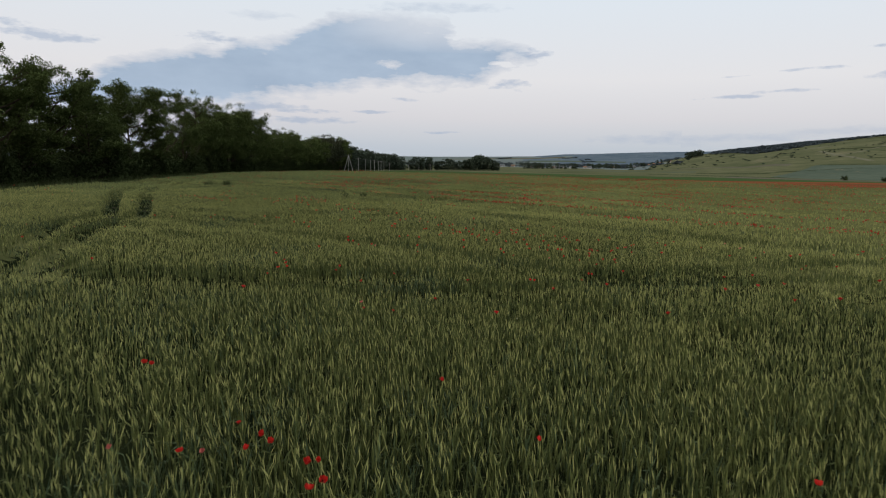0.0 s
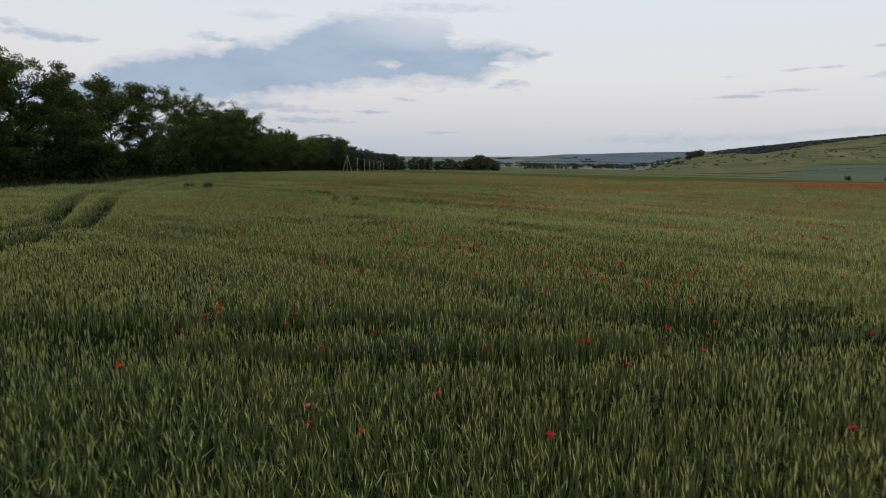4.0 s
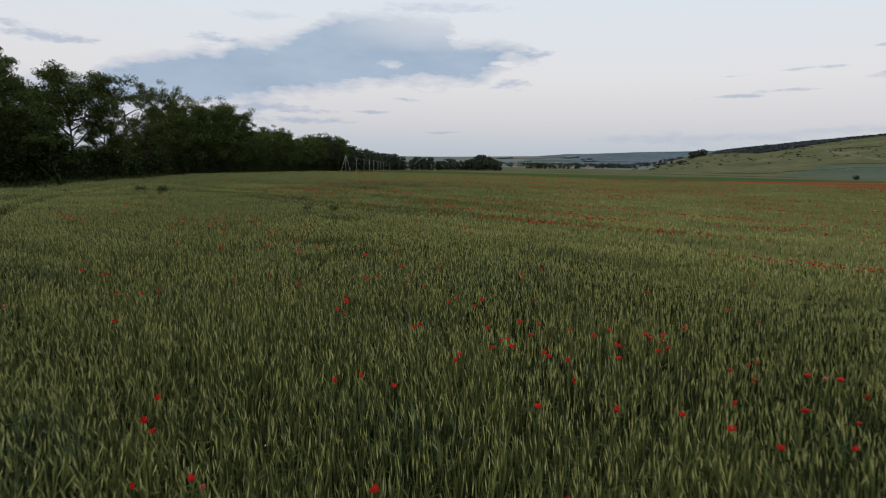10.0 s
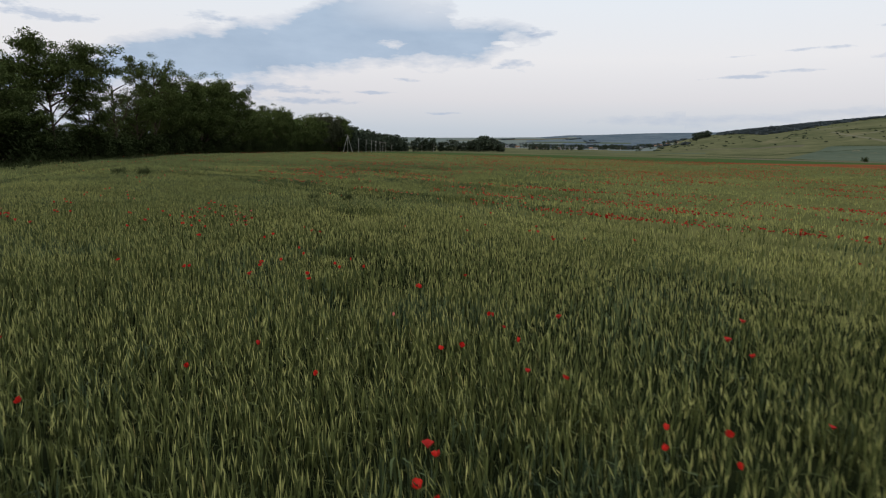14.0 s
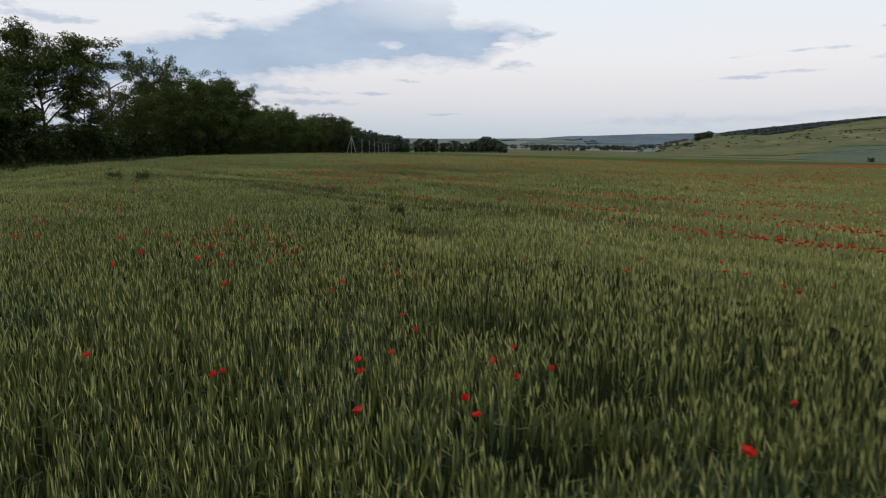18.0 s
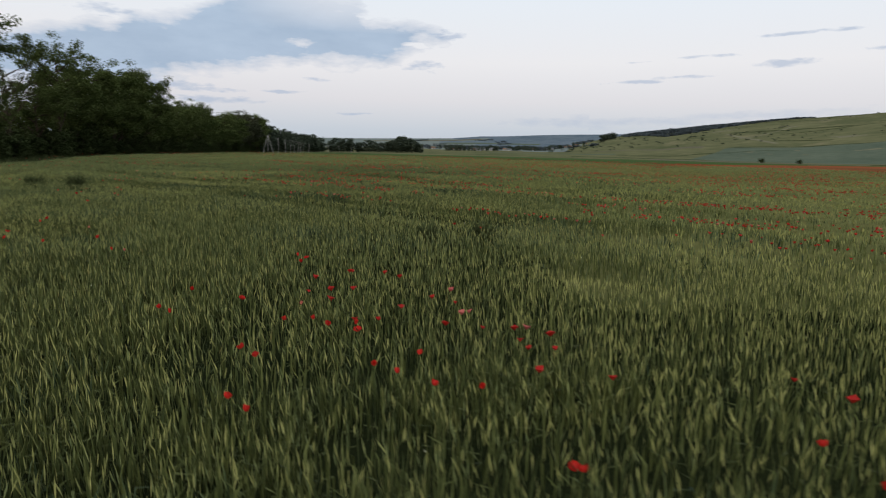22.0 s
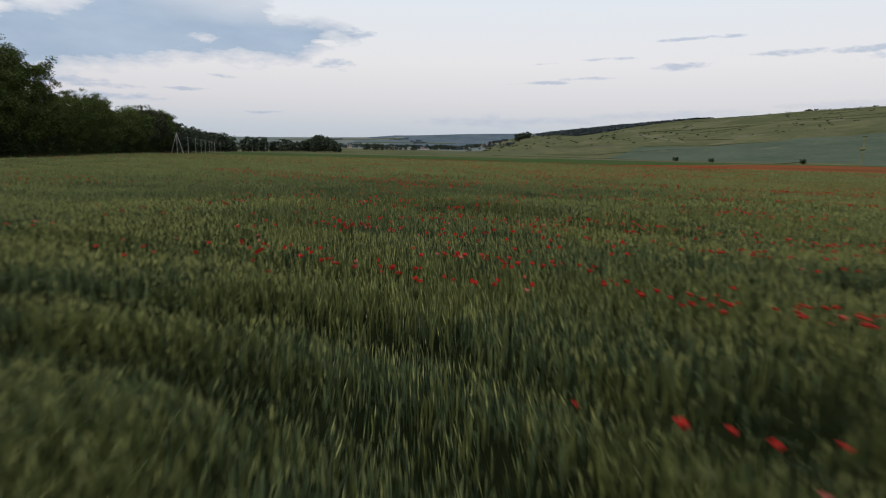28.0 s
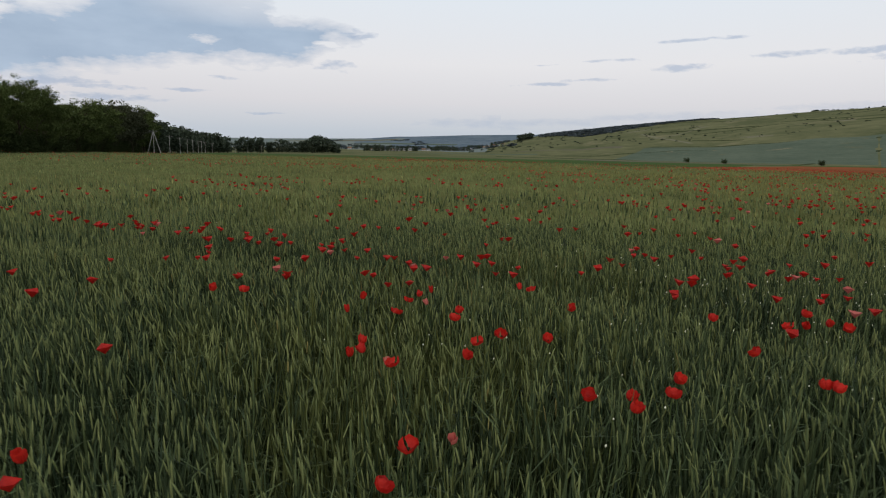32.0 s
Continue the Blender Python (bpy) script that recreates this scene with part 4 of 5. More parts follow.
def fields():
    drape("poppy_meadow", [(44, 172), (186, 12), (520, 300), (236, 330)], 0.55, POPPY_FIELD, "red poppy meadow beyond the wheat", "meadow", (70, 40))
    drape("green_crop_strip", [(-44, 255), (52, 172), (300, 420), (-40, 560)], 0.45, GREEN_CROP, "low green crop beyond the wheat", "field", (50, 40))
    drape("valley_crop", [polar(24, 560), polar(62, 560), polar(62, 640), polar(24, 640)], 0.4, GREEN_CROP, "narrow dark green crop strip in the valley", "field", (60, 8))
    drape("fallow_field", [polar(27, 700), polar(44, 690), polar(44, 790), polar(27, 850)], 0.4, FALLOW, "greyish fallow field at the foot of the hill", "field", (50, 14))
    drape("young_crop_field", [polar(30, 880), polar(49.6, 800), polar(49.6, 1190), polar(33, 1130)], 0.5, TEAL_CROP, "blue-green young crop on the hill foot", "field", (60, 30))
    drape("young_crop_field", [polar(49.5, 700), polar(64, 660), polar(64, 1230), polar(49.5, 1190)], 0.5, TEAL_CROP, "blue-green young crop on the hill foot", "field", (50, 30))
    for a0, d0, a1, d1, w, m, name, label in (
            (20, 900, 34, 870, 14, DITCH, "field_ditch", "overgrown ditch between valley fields"), (33, 1140, 62, 1240, 12, DITCH, "field_ditch", "dark scrubby terrace edge above the crop"),
            (44, 760, 52, 1150, 10, DITCH, "field_ditch", "overgrown ditch running up the hill foot"), (24, 660, 60, 655, 7, PALE, "dry_track", "pale dry grass track across the valley"),
            (37, 1200, 33, 1500, 14, PALE, "dry_track", "pale eroded track up the hillside"), (33.5, 1330, 38, 1560, 10, PALE, "dry_track", "pale eroded track up the hillside"),
            (43, 1500, 56, 1560, 9, DITCH, "field_ditch", "dark terrace bank on the hillside"), (45, 1750, 54, 1700, 7, DITCH, "field_ditch", "dark terrace bank on the hillside"),
            (24, 1050, 30, 980, 9, DITCH, "field_ditch", "overgrown ditch between valley fields"), (2, 2300, 24, 2100, 40, PALE, "pale_field", "pale stubble field in the far valley"),
            (-2, 3000, 16, 2900, 90, GREEN_CROP, "far_field", "green field on the far valley side"), (3, 1950, 12, 1900, 60, FALLOW, "far_field", "greyish field in the far valley"), (9, 2500, 21, 2420, 80, TEAL_CROP, "far_field", "blue-green field in the far valley"), (-4, 3400, 7, 3350, 130, PALE, "pale_field", "pale stubble field on the far valley side"), (8, 3600, 17, 3500, 150, TEAL_CROP, "far_field", "blue-green field on the far valley side"), (1, 3850, 12, 3900, 120, FALLOW, "far_field", "greyish field on the far valley side"), (12, 1150, 24, 1100, 40, TEAL_CROP, "far_field", "blue-green crop strip before the village"), (21, 1250, 31, 1180, 45, FALLOW, "fallow_field", "greyish fallow strip at the foot of the hill"), (4, 1500, 16, 1480, 50, PALE, "pale_field", "pale meadow before the village")):
        b, c = polar(a0, d0), polar(a1, d1)
        n = Vector((c[0] - b[0], c[1] - b[1])).normalized()
        q = (-n.y * w, n.x * w)
        drape(name, [(b[0], b[1]), (c[0], c[1]), (c[0] + q[0], c[1] + q[1]), (b[0] + q[0], b[1] + q[1])], 0.35, m, label, "field", (60, 5))

    # terrace banks and bare scars along the slope
    r = np.random.default_rng(231)
    for k in range(26):
        a0, d0 = r.uniform(25, 52), r.uniform(1000, 1950)
        bank = k % 2 == 0
        a1, d1, w = a0 + r.uniform(2.0, 9.0) * (1 if bank else 0.25), d0 + r.normal(0, 45), r.uniform(5, 10) if bank else r.uniform(10, 26)
        b, c = polar(a0, d0), polar(a1, d1)
        n = Vector((c[0] - b[0], c[1] - b[1])).normalized()
        q = (-n.y * w, n.x * w)
        drape("terrace_bank" if bank else "bare_scar", [(b[0], b[1]), (c[0], c[1]), (c[0] + q[0], c[1] + q[1]), (b[0] + q[0], b[1] + q[1])], 0.5, DITCH if bank else PALE,
              "dark scrubby terrace bank on the hillside" if bank else "pale eroded scar on the hillside", "hillside", (30, 5))


fields()


# ------------------------------------------------------------ power line
CONCRETE = rough("pole_concrete", (0.20, 0.195, 0.18), (0.32, 0.31, 0.29), 2.0, 6, 14.0, bump=0.2)
IRON = rough("pole_iron", (0.08, 0.08, 0.08), (0.18, 0.17, 0.16), 4.0, 5, 20.0)
GLAZE = rough("insulator_glaze", (0.30, 0.28, 0.25), (0.42, 0.40, 0.36), 4.0, 4, gloss=0.3)
WIRE = rough("power_wire", (0.05, 0.05, 0.05), (0.12, 0.12, 0.12), 3.0, 3)


def beam(a, b, r0, r1, sides=7):
    s = Solid()
    s.add(*tube([a, (Vector(a) + Vector(b)) / 2, b], [r0, (r0 + r1) / 2, r1], sides))
    k = len(s.v) - sides
    s.f += [(k, k + i, k + i + 1) for i in range(1, sides - 1)]
    return s


def pole_thing(height, braced):
    base = new("power_pole")
    part("post", beam((0, 0, -0.8), (0, 0, height), 0.17, 0.11).mesh("post", CONCRETE), None, base)
    if braced:
        for s in (-1, 1):
            part("brace", beam((s * 2.7, 0.2, -0.8), (s * 0.15, 0, height - 0.7), 0.20, 0.14).mesh("brace", CONCRETE), None, base)
    arm = part("crossarm", beam((-1.6, 0, height - 0.35), (1.6, 0, height - 0.35), 0.09, 0.09, 4).mesh("crossarm", IRON), None, base)
    for x in (-1.15, 0.0, 1.15):
        z = height - 0.3 if x else height
        s = Solid()
        s.add(*tube([(x, 0, z), (x, 0, z + 0.08), (x, 0, z + 0.16), (x, 0, z + 0.26)], [0.03, 0.09, 0.06, 0.07], 7))
        part("insulator", s.mesh("insulator", GLAZE), None, arm)
    return base


POLE_PLACES = [(-48.9, 356.5), (-49.2, 404), (-49.2, 443), (-49.2, 477), (-49.2, 508), (-49.2, 543), (-49.0, 566), (-49.0, 596), (-49.0, 668), (-48.0, 800), (-36.0, 822), (-23.0, 832), (-8.0, 842)]


def power_line():
    first = tagged(pole_thing(9.1, True), "grey concrete power pole with two raking braces", "power pole", "power poles")
    single = tagged(pole_thing(8.2, False), "grey concrete power pole with a short crossarm", "power pole", "power poles")
    for k, (x, y) in enumerate(POLE_PLACES):
        m = Matrix.Translation((x, y, gz(x, y)))
        if k == 0:
            first.matrix_basis = m
        elif k == 1:
            single.matrix_basis = m
        else:
            copy_thing(single, m)
    wires = new("power_wires")
    runs = [((-110.0, 352.0), POLE_PLACES[0])] + list(zip(POLE_PLACES[:-1], POLE_PLACES[1:]))
    for (ax, ay), (bx, by) in runs:
        for off in (-1.15, 0.0, 1.15):
            z0, z1 = gz(ax, ay) + 8.3, gz(bx, by) + 8.3
            pts = [(ax + (bx - ax) * k + off, ay + (by - ay) * k, z0 + (z1 - z0) * k - 0.7 * 4 * k * (1 - k)) for k in np.linspace(0, 1, 7)]
            s = Solid()
            s.add(*tube(pts, [0.012] * 7, 3))
            part("wire", s.mesh("wire", WIRE), None, wires)
    tagged(wires, "thin sagging wires between the power poles", "power line")


power_line()

# ------------------------------------------------------------ village
WALLS = [rough("house_wall_white", (0.28, 0.28, 0.27), (0.40, 0.40, 0.39), 0.5, 5, 3.0), rough("house_wall_grey", (0.19, 0.19, 0.19), (0.27, 0.27, 0.26), 0.5, 5, 3.0)]
ROOFS = [rough("roof_slate", (0.11, 0.12, 0.13), (0.18, 0.19, 0.20), 0.6, 5, 4.0), rough("roof_rust", (0.17, 0.10, 0.07), (0.27, 0.17, 0.12), 0.6, 5, 4.0)]
PANE = rough("house_window_dark", (0.02, 0.025, 0.03), (0.05, 0.055, 0.06), 1.0, 3, gloss=0.15)


def box_part(name, x0, x1, y0, y1, z0, z1, material, parent):
    bm = bmesh.new()
    bmesh.ops.create_cube(bm, size=1, matrix=Matrix.Translation(((x0 + x1) / 2, (y0 + y1) / 2, (z0 + z1) / 2)) @ Matrix.Diagonal((x1 - x0, y1 - y0, z1 - z0, 1)))
    return part(name, bm, material, parent)


def house_thing(w, d, wall, roof, label):
    h = new("house")
    body = box_part("wall", -w / 2, w / 2, -d / 2, d / 2, -1.0, 3.2, wall, h)
    s = Solid()
    e = 0.5
    s.add([(-w / 2 - e, -d / 2 - e, 3.0), (w / 2 + e, -d / 2 - e, 3.0), (w / 2 + e, d / 2 + e, 3.0), (-w / 2 - e, d / 2 + e, 3.0), (-w / 2 - e, 0, 3.0 + d * 0.42), (w / 2 + e, 0, 3.0 + d * 0.42)],
          [(0, 1, 5), (0, 5, 4), (2, 3, 4), (2, 4, 5), (1, 2, 5), (3, 0, 4), (0, 2, 1), (0, 3, 2)])
    top = part("roof", s.mesh("roof", roof, False), None, h)
    box_part("chimney", w * 0.2, w * 0.2 + 0.6, -0.3, 0.3, 3.2 + d * 0.2, 3.0 + d * 0.42 + 0.9, WALLS[1], top)
    for x in (-w * 0.3, 0.0, w * 0.3):
        box_part("window", x - 0.55, x + 0.55, -d / 2 - 0.06, -d / 2 + 0.02, 1.0, 2.3, PANE, body)
    return tagged(h, label, "house", "village houses")


def village():
    r = np.random.default_rng(151)
    kinds = [house_thing(11, 8, WALLS[0], ROOFS[0], "small white village house with a grey gable roof"), house_thing(14, 8, WALLS[1], ROOFS[0], "low grey village house with a slate gable roof"),
             house_thing(10, 7.5, WALLS[0], ROOFS[1], "small white village house with a rusty red roof")]
    n = 0
    for az, d, m in ((7.2, 1650, 3), (9.6, 1420, 3), (11.5, 1500, 5), (12.6, 1550, 5), (14, 1650, 4), (16.5, 1800, 5), (18, 1900, 5), (20, 2050, 5), (10.5, 2000, 4), (13, 2200, 4), (17.5, 2300, 4)):
        for _ in range(m):
            x, y = polar(az + r.normal(0, 0.5), d + r.normal(0, 45))
            mat4 = Matrix.Translation((x, y, gz(x, y))) @ Matrix.Rotation(r.uniform(-0.6, 0.6), 4, "Z") @ Matrix.Scale(r.uniform(0.75, 1.0), 4)
            if n < 3:
                kinds[n].matrix_basis = mat4
            else:
                copy_thing(kinds[int(r.integers(0, 3))], mat4)
            n += 1


village()

# ------------------------------------------------------------ poppies
PETAL = rough("poppy_petal", (0.25, 0.005, 0.005), (0.62, 0.030, 0.018), 14.0, 3, 60.0, bump=0.25, gloss=0.5, through_light=0.3, shine=0.18, each=0.4)
PETAL_FADED = rough("poppy_petal_faded", (0.34, 0.040, 0.038), (0.62, 0.22, 0.18), 14.0, 3, 60.0, gloss=0.5, through_light=0.3, shine=0.2, each=0.4)
HEART = rough("poppy_heart", (0.012, 0.012, 0.012), (0.05, 0.055, 0.03), 30.0, 3)
STALK = rough("poppy_stalk", (0.045, 0.07, 0.025), (0.09, 0.12, 0.045), 8.0, 3)


def petal_mesh(seed, width, length, cup, flare):
    """A rounded petal curling up from the heart, with a wavy rim."""
    r = np.random.default_rng(seed)
    rows, cols = 4, 5
    v = []
    ph = r.uniform(0, 6)
    for i in range(rows):
        s = i / (rows - 1)
        for j in range(cols):
            u = j / (cols - 1) * 2 - 1
            half = width / 2 * (0.25 + 1.05 * s ** 0.6 - 0.25 * s ** 3)
            ang = u * half / (width * 0.62)
            out = length * flare * (0.1 + 0.9 * math.sin(1.75 * s)) * (1 - 0.06 * u * u)
            z = length * cup * (1 - math.cos(1.5 * s)) * (1 - 0.16 * u * u) + 0.005 * math.sin(5 * u + ph) * s
            v.append((math.cos(ang) * out, math.sin(ang) * (out + 0.25 * half), z))
    f = []
    for i in range(rows - 1):
        for j in range(cols - 1):
            a, b, c, d = i * cols + j, i * cols + j + 1, (i + 1) * cols + j + 1, (i + 1) * cols + j
            f += [(a, b, c), (a, c, d)]
    return v, f


def poppy_thing(seed, cup, flare, size, material, label):
    r = np.random.default_rng(seed)
    base = new("poppy")
    bend = r.normal(0, 0.03, 2)
    stem = Solid()
    stem.add(*tube([(0, 0, 0), (bend[0], bend[1], 0.35), (bend[0] * 0.5, bend[1] * 0.6, 0.75), (0, 0, 1.0)], [0.003, 0.0026, 0.0022, 0.002], 4))
    part("stem", stem.mesh("stem", STALK), None, base)
    tilt = Matrix.Translation((0, 0, 1.0)) @ Matrix.Rotation(r.uniform(-0.5, 0.5), 4, "X") @ Matrix.Rotation(r.uniform(-0.5, 0.5), 4, "Y")
    for k in range(4):
        v, f = petal_mesh(seed * 10 + k, 0.074 * size, 0.049 * size, cup * r.uniform(0.85, 1.15), flare * (1.0 if k % 2 else 0.88))
        m = tilt @ Matrix.Rotation(k * math.pi / 2 + r.normal(0, 0.15), 4, "Z")
        s = Solid()
        s.add([m @ Vector(p) for p in v], f)
        part("petal", s.mesh("petal", material), None, base)
    s = Solid()
    s.add(*[[tilt @ Vector(p) for p in q] if n == 0 else q for n, q in enumerate(tube([(0, 0, -0.002), (0, 0, 0.006), (0, 0, 0.013)], [0.004, 0.008, 0.002], 6))])
    part("heart", s.mesh("heart", HEART), None, base)
    return tagged(base, label, "poppy", "poppies in the wheat")


POPPIES_START = [(-0.7, 6.0), (-0.6, 6.1), (3.9, 6.2), (-0.7, 6.5), (-0.8, 6.5), (-2.8, 6.7), (-2.1, 6.7), (-1.9, 6.7), (-1.5, 6.8), (-1.3, 7.0), (-1.4, 7.1), (1.5, 7.1), (0.5, 8.9), (-3.5, 9.2), (-3.7, 9.4), (2.7, 16.0), (2.8, 16.0), (4.3, 16.7), (4.4, 16.7), (-3.8, 17.4), (-3.6, 17.5), (-3.7, 17.9), (5.6, 18.8), (5.6, 18.9), (4.3, 19.9), (5.1, 19.9), (5.2, 20.3), (5.9, 20.4), (2.54, 20.66), (2.48, 20.97), (6.1, 21.0), (5.5, 21.2), (5.7, 21.3), (4.4, 21.36), (4.53, 21.36), (-3.47, 21.4), (4.1, 21.45), (5.5, 21.5), (3.49, 21.5), (1.31, 21.59), (-0.21, 21.66), (-2.19, 21.71), (-1.64, 21.77), (6.8, 21.8), (-1.77, 21.83), (7.0, 21.9)]
POPPIES_TRACKS = [(6.8, 22.0), (3.56, 22.57), (4.34, 22.64), (-2.51, 22.81), (3.26, 22.93), (4.62, 23.05), (5.16, 23.07), (-2.72, 23.09), (2.92, 23.37), (2.22, 23.39), (9.0, 23.4), (4.29, 23.43), (6.29, 23.47), (-2.78, 23.55), (1.39, 23.56), (3.6, 23.6), (5.17, 23.72), (5.65, 23.74), (5.58, 23.79), (-0.25, 24.1), (4.09, 24.16), (1.94, 24.26), (-0.98, 24.27), (5.21, 24.27), (4.88, 24.4), (6.95, 24.41), (-0.68, 24.43), (5.18, 24.51), (3.96, 24.51), (7.01, 24.57), (7.0, 24.82), (4.54, 24.96), (4.45, 25.02), (0.51, 25.17), (2.08, 25.21), (2.77, 25.22), (0.59, 25.31), (1.81, 25.32), (3.55, 25.55), (3.42, 25.55), (1.81, 25.65), (1.35, 25.71), (2.95, 25.78), (3.54, 25.79), (1.09, 25.79), (2.9, 25.86)]
POPPIES_BAND = [(3.45, 25.98), (1.22, 25.99), (3.67, 26.06), (3.41, 26.08), (1.34, 26.12), (1.75, 26.46), (4.14, 26.47), (2.72, 26.48), (-0.1, 26.59), (2.38, 26.63), (-4.86, 26.73), (-0.02, 26.8), (1.08, 26.81), (3.05, 26.81), (1.94, 26.92), (1.63, 27.07), (-1.38, 27.79), (-7.44, 27.91), (-1.52, 27.95), (0.97, 28.21), (-1.38, 28.29), (0.47, 28.51), (1.12, 28.77), (0.63, 28.88), (-5.97, 28.96), (-5.53, 29.09), (-5.3, 29.34), (-2.67, 30.03), (-0.01, 30.11), (-10.1, 30.2), (-4.11, 30.3), (-12.0, 30.4), (2.18, 30.52), (-7.2, 30.8), (-7.11, 30.89), (-10.2, 31.0), (-3.54, 31.04), (-1.07, 31.07), (-1.35, 31.09), (-7.86, 31.18), (2.21, 31.19), (-0.37, 31.33), (2.8, 32.04), (-2.01, 32.3), (-0.66, 32.4), (0.36, 32.47)]
POPPIES_SLOPE = [(-0.58, 32.51), (-1.67, 34.05), (-1.71, 34.09), (-3.7, 34.81), (-0.88, 34.93), (-3.8, 35.11), (-3.27, 35.58), (-6.24, 35.62), (-4.8, 35.63), (-6.2, 35.76), (-2.84, 35.96), (-4.87, 35.98), (-7.73, 36.05), (-3.44, 36.11), (-4.53, 36.19), (-3.18, 36.5), (-4.33, 37.28), (-4.52, 37.71), (-5.63, 39.05), (-7.43, 39.55), (-7.48, 39.61), (-5.6, 39.64), (-4.41, 39.72), (-4.75, 40.35), (-9.77, 40.6), (-5.02, 40.72), (-6.66, 40.9), (-7.82, 41.02), (-10.0, 41.04), (-8.24, 41.09), (-7.2, 41.34), (-8.54, 41.35), (-8.74, 41.72), (-6.91, 41.76), (-7.18, 41.8), (-8.28, 41.83), (-9.91, 41.96), (-6.85, 42.11), (-7.13, 42.29), (-10.08, 42.33), (-7.17, 42.41), (-6.98, 42.58), (-7.9, 42.69), (-8.89, 42.73), (-7.45, 42.76), (-9.24, 42.97)]
POPPIES_MIDDLE = [(-8.91, 43.06), (-7.64, 43.13), (-8.92, 43.17), (-8.64, 43.2), (-9.74, 43.32), (-8.35, 43.34), (-9.41, 43.47), (-7.47, 43.5), (-7.64, 43.56), (-11.16, 43.72), (-13.61, 43.76), (-0.65, 43.78), (-7.9, 43.91), (-9.61, 43.92), (-11.35, 44.0), (-13.71, 44.07), (-9.23, 44.22), (-13.38, 44.26), (-10.4, 44.3), (-9.23, 44.4), (-7.56, 44.45), (-8.93, 44.47), (-9.54, 44.51), (-11.2, 45.05), (-8.24, 45.1), (-8.44, 45.56), (-9.5, 45.63), (-8.98, 45.68), (-8.94, 45.99), (-15.13, 46.3), (-14.79, 46.48), (-14.78, 46.72), (-9.81, 46.89), (-15.26, 47.19), (-9.75, 47.29), (-9.91, 47.38), (-13.09, 48.02), (-13.34, 48.09), (-15.05, 49.26), (-14.25, 49.91), (-16.1, 50.0), (-16.39, 50.69), (-14.9, 51.2), (-16.4, 52.2), (-16.58, 53.0), (-4.3, 54.0)]
POPPIES_TURN = [(-17.46, 57.8), (-10.51, 66.49), (-10.44, 66.93), (-10.88, 66.93), (-12.06, 66.98), (-11.26, 67.05), (-12.11, 67.05), (-10.29, 67.82), (-10.41, 67.89), (-7.75, 68.47), (-12.32, 68.79), (-7.86, 68.82), (-7.55, 69.26), (-8.7, 69.35), (-8.86, 69.51), (-13.36, 69.75), (-13.43, 69.87), (-13.2, 69.99), (-6.8, 70.18), (-13.83, 70.19), (-8.45, 70.65), (-9.25, 70.68), (-10.18, 70.85), (-14.28, 70.94), (-5.83, 71.09), (-3.74, 71.45), (-10.13, 71.49), (-3.8, 71.56), (-10.44, 71.66), (-9.65, 71.73), (-8.01, 71.76), (-8.59, 71.85), (-10.66, 71.98), (-8.57, 72.08), (-8.88, 72.36), (-9.36, 72.44), (-10.11, 72.56), (-7.87, 72.56), (-12.5, 72.71), (-11.9, 72.84), (-12.34, 72.91), (-14.76, 73.2), (-13.93, 73.3), (-14.38, 73.32), (-9.68, 73.54), (-9.75, 73.67)]
POPPIES_LATE = [(-10.3, 73.81), (-4.92, 74.0), (-6.09, 74.01), (-12.36, 74.04), (-10.67, 74.48), (-9.92, 74.51), (-11.22, 74.69), (-14.11, 74.76), (-3.8, 74.89), (-10.04, 75.09), (-10.32, 75.13), (-12.39, 75.18), (-8.59, 77.0), (-8.46, 77.12), (-8.13, 77.27), (-8.55, 77.37), (-8.2, 77.43), (-8.03, 77.5), (-8.2, 77.66), (-7.47, 77.67), (-9.87, 77.77), (-7.38, 77.94), (-7.38, 78.05), (-9.39, 78.24), (-10.14, 78.26), (-5.93, 78.42), (-10.67, 78.63), (-11.07, 78.66), (-5.55, 78.9), (-5.52, 79.08), (-10.96, 79.1), (-10.86, 79.12), (-5.91, 79.16), (-11.06, 79.28), (-9.65, 79.38), (-9.1, 79.79), (-8.63, 79.91), (-9.21, 80.09), (-9.49, 80.22), (-9.34, 80.23), (-7.66, 80.28), (-3.72, 80.3), (-3.94, 80.35), (-11.41, 80.36), (-11.79, 80.56), (-4.52, 80.76)]
POPPIES_END = [(-12.44, 80.83), (-10.43, 80.9), (-10.2, 80.97), (-6.34, 80.98), (-5.04, 81.05), (-12.26, 81.09), (-5.31, 81.27), (-5.27, 81.69), (-13.0, 82.21), (-12.42, 82.37), (-12.16, 82.41), (-12.77, 82.46), (-10.4, 82.8), (-8.84, 83.28), (-9.2, 83.34), (-8.95, 83.43), (-10.23, 84.11), (-12.52, 85.7), (-12.05, 85.83), (-7.95, 86.28), (-7.81, 86.47), (-7.6, 86.56), (-6.75, 86.6), (-5.59, 86.6), (-5.6, 86.66), (-9.16, 86.67), (-6.47, 86.71), (-6.63, 86.82), (-6.8, 86.88), (-6.31, 86.89), (-5.51, 87.22), (-4.64, 87.39), (-7.28, 87.41), (-7.66, 87.49), (-4.25, 87.53), (-4.97, 87.54), (-7.68, 87.57), (-4.6, 87.58), (-7.88, 87.6), (-4.68, 87.66), (-7.8, 87.66), (-4.2, 87.72), (-6.61, 87.77), (-4.59, 87.79), (-7.79, 87.79), (-7.07, 87.8)]
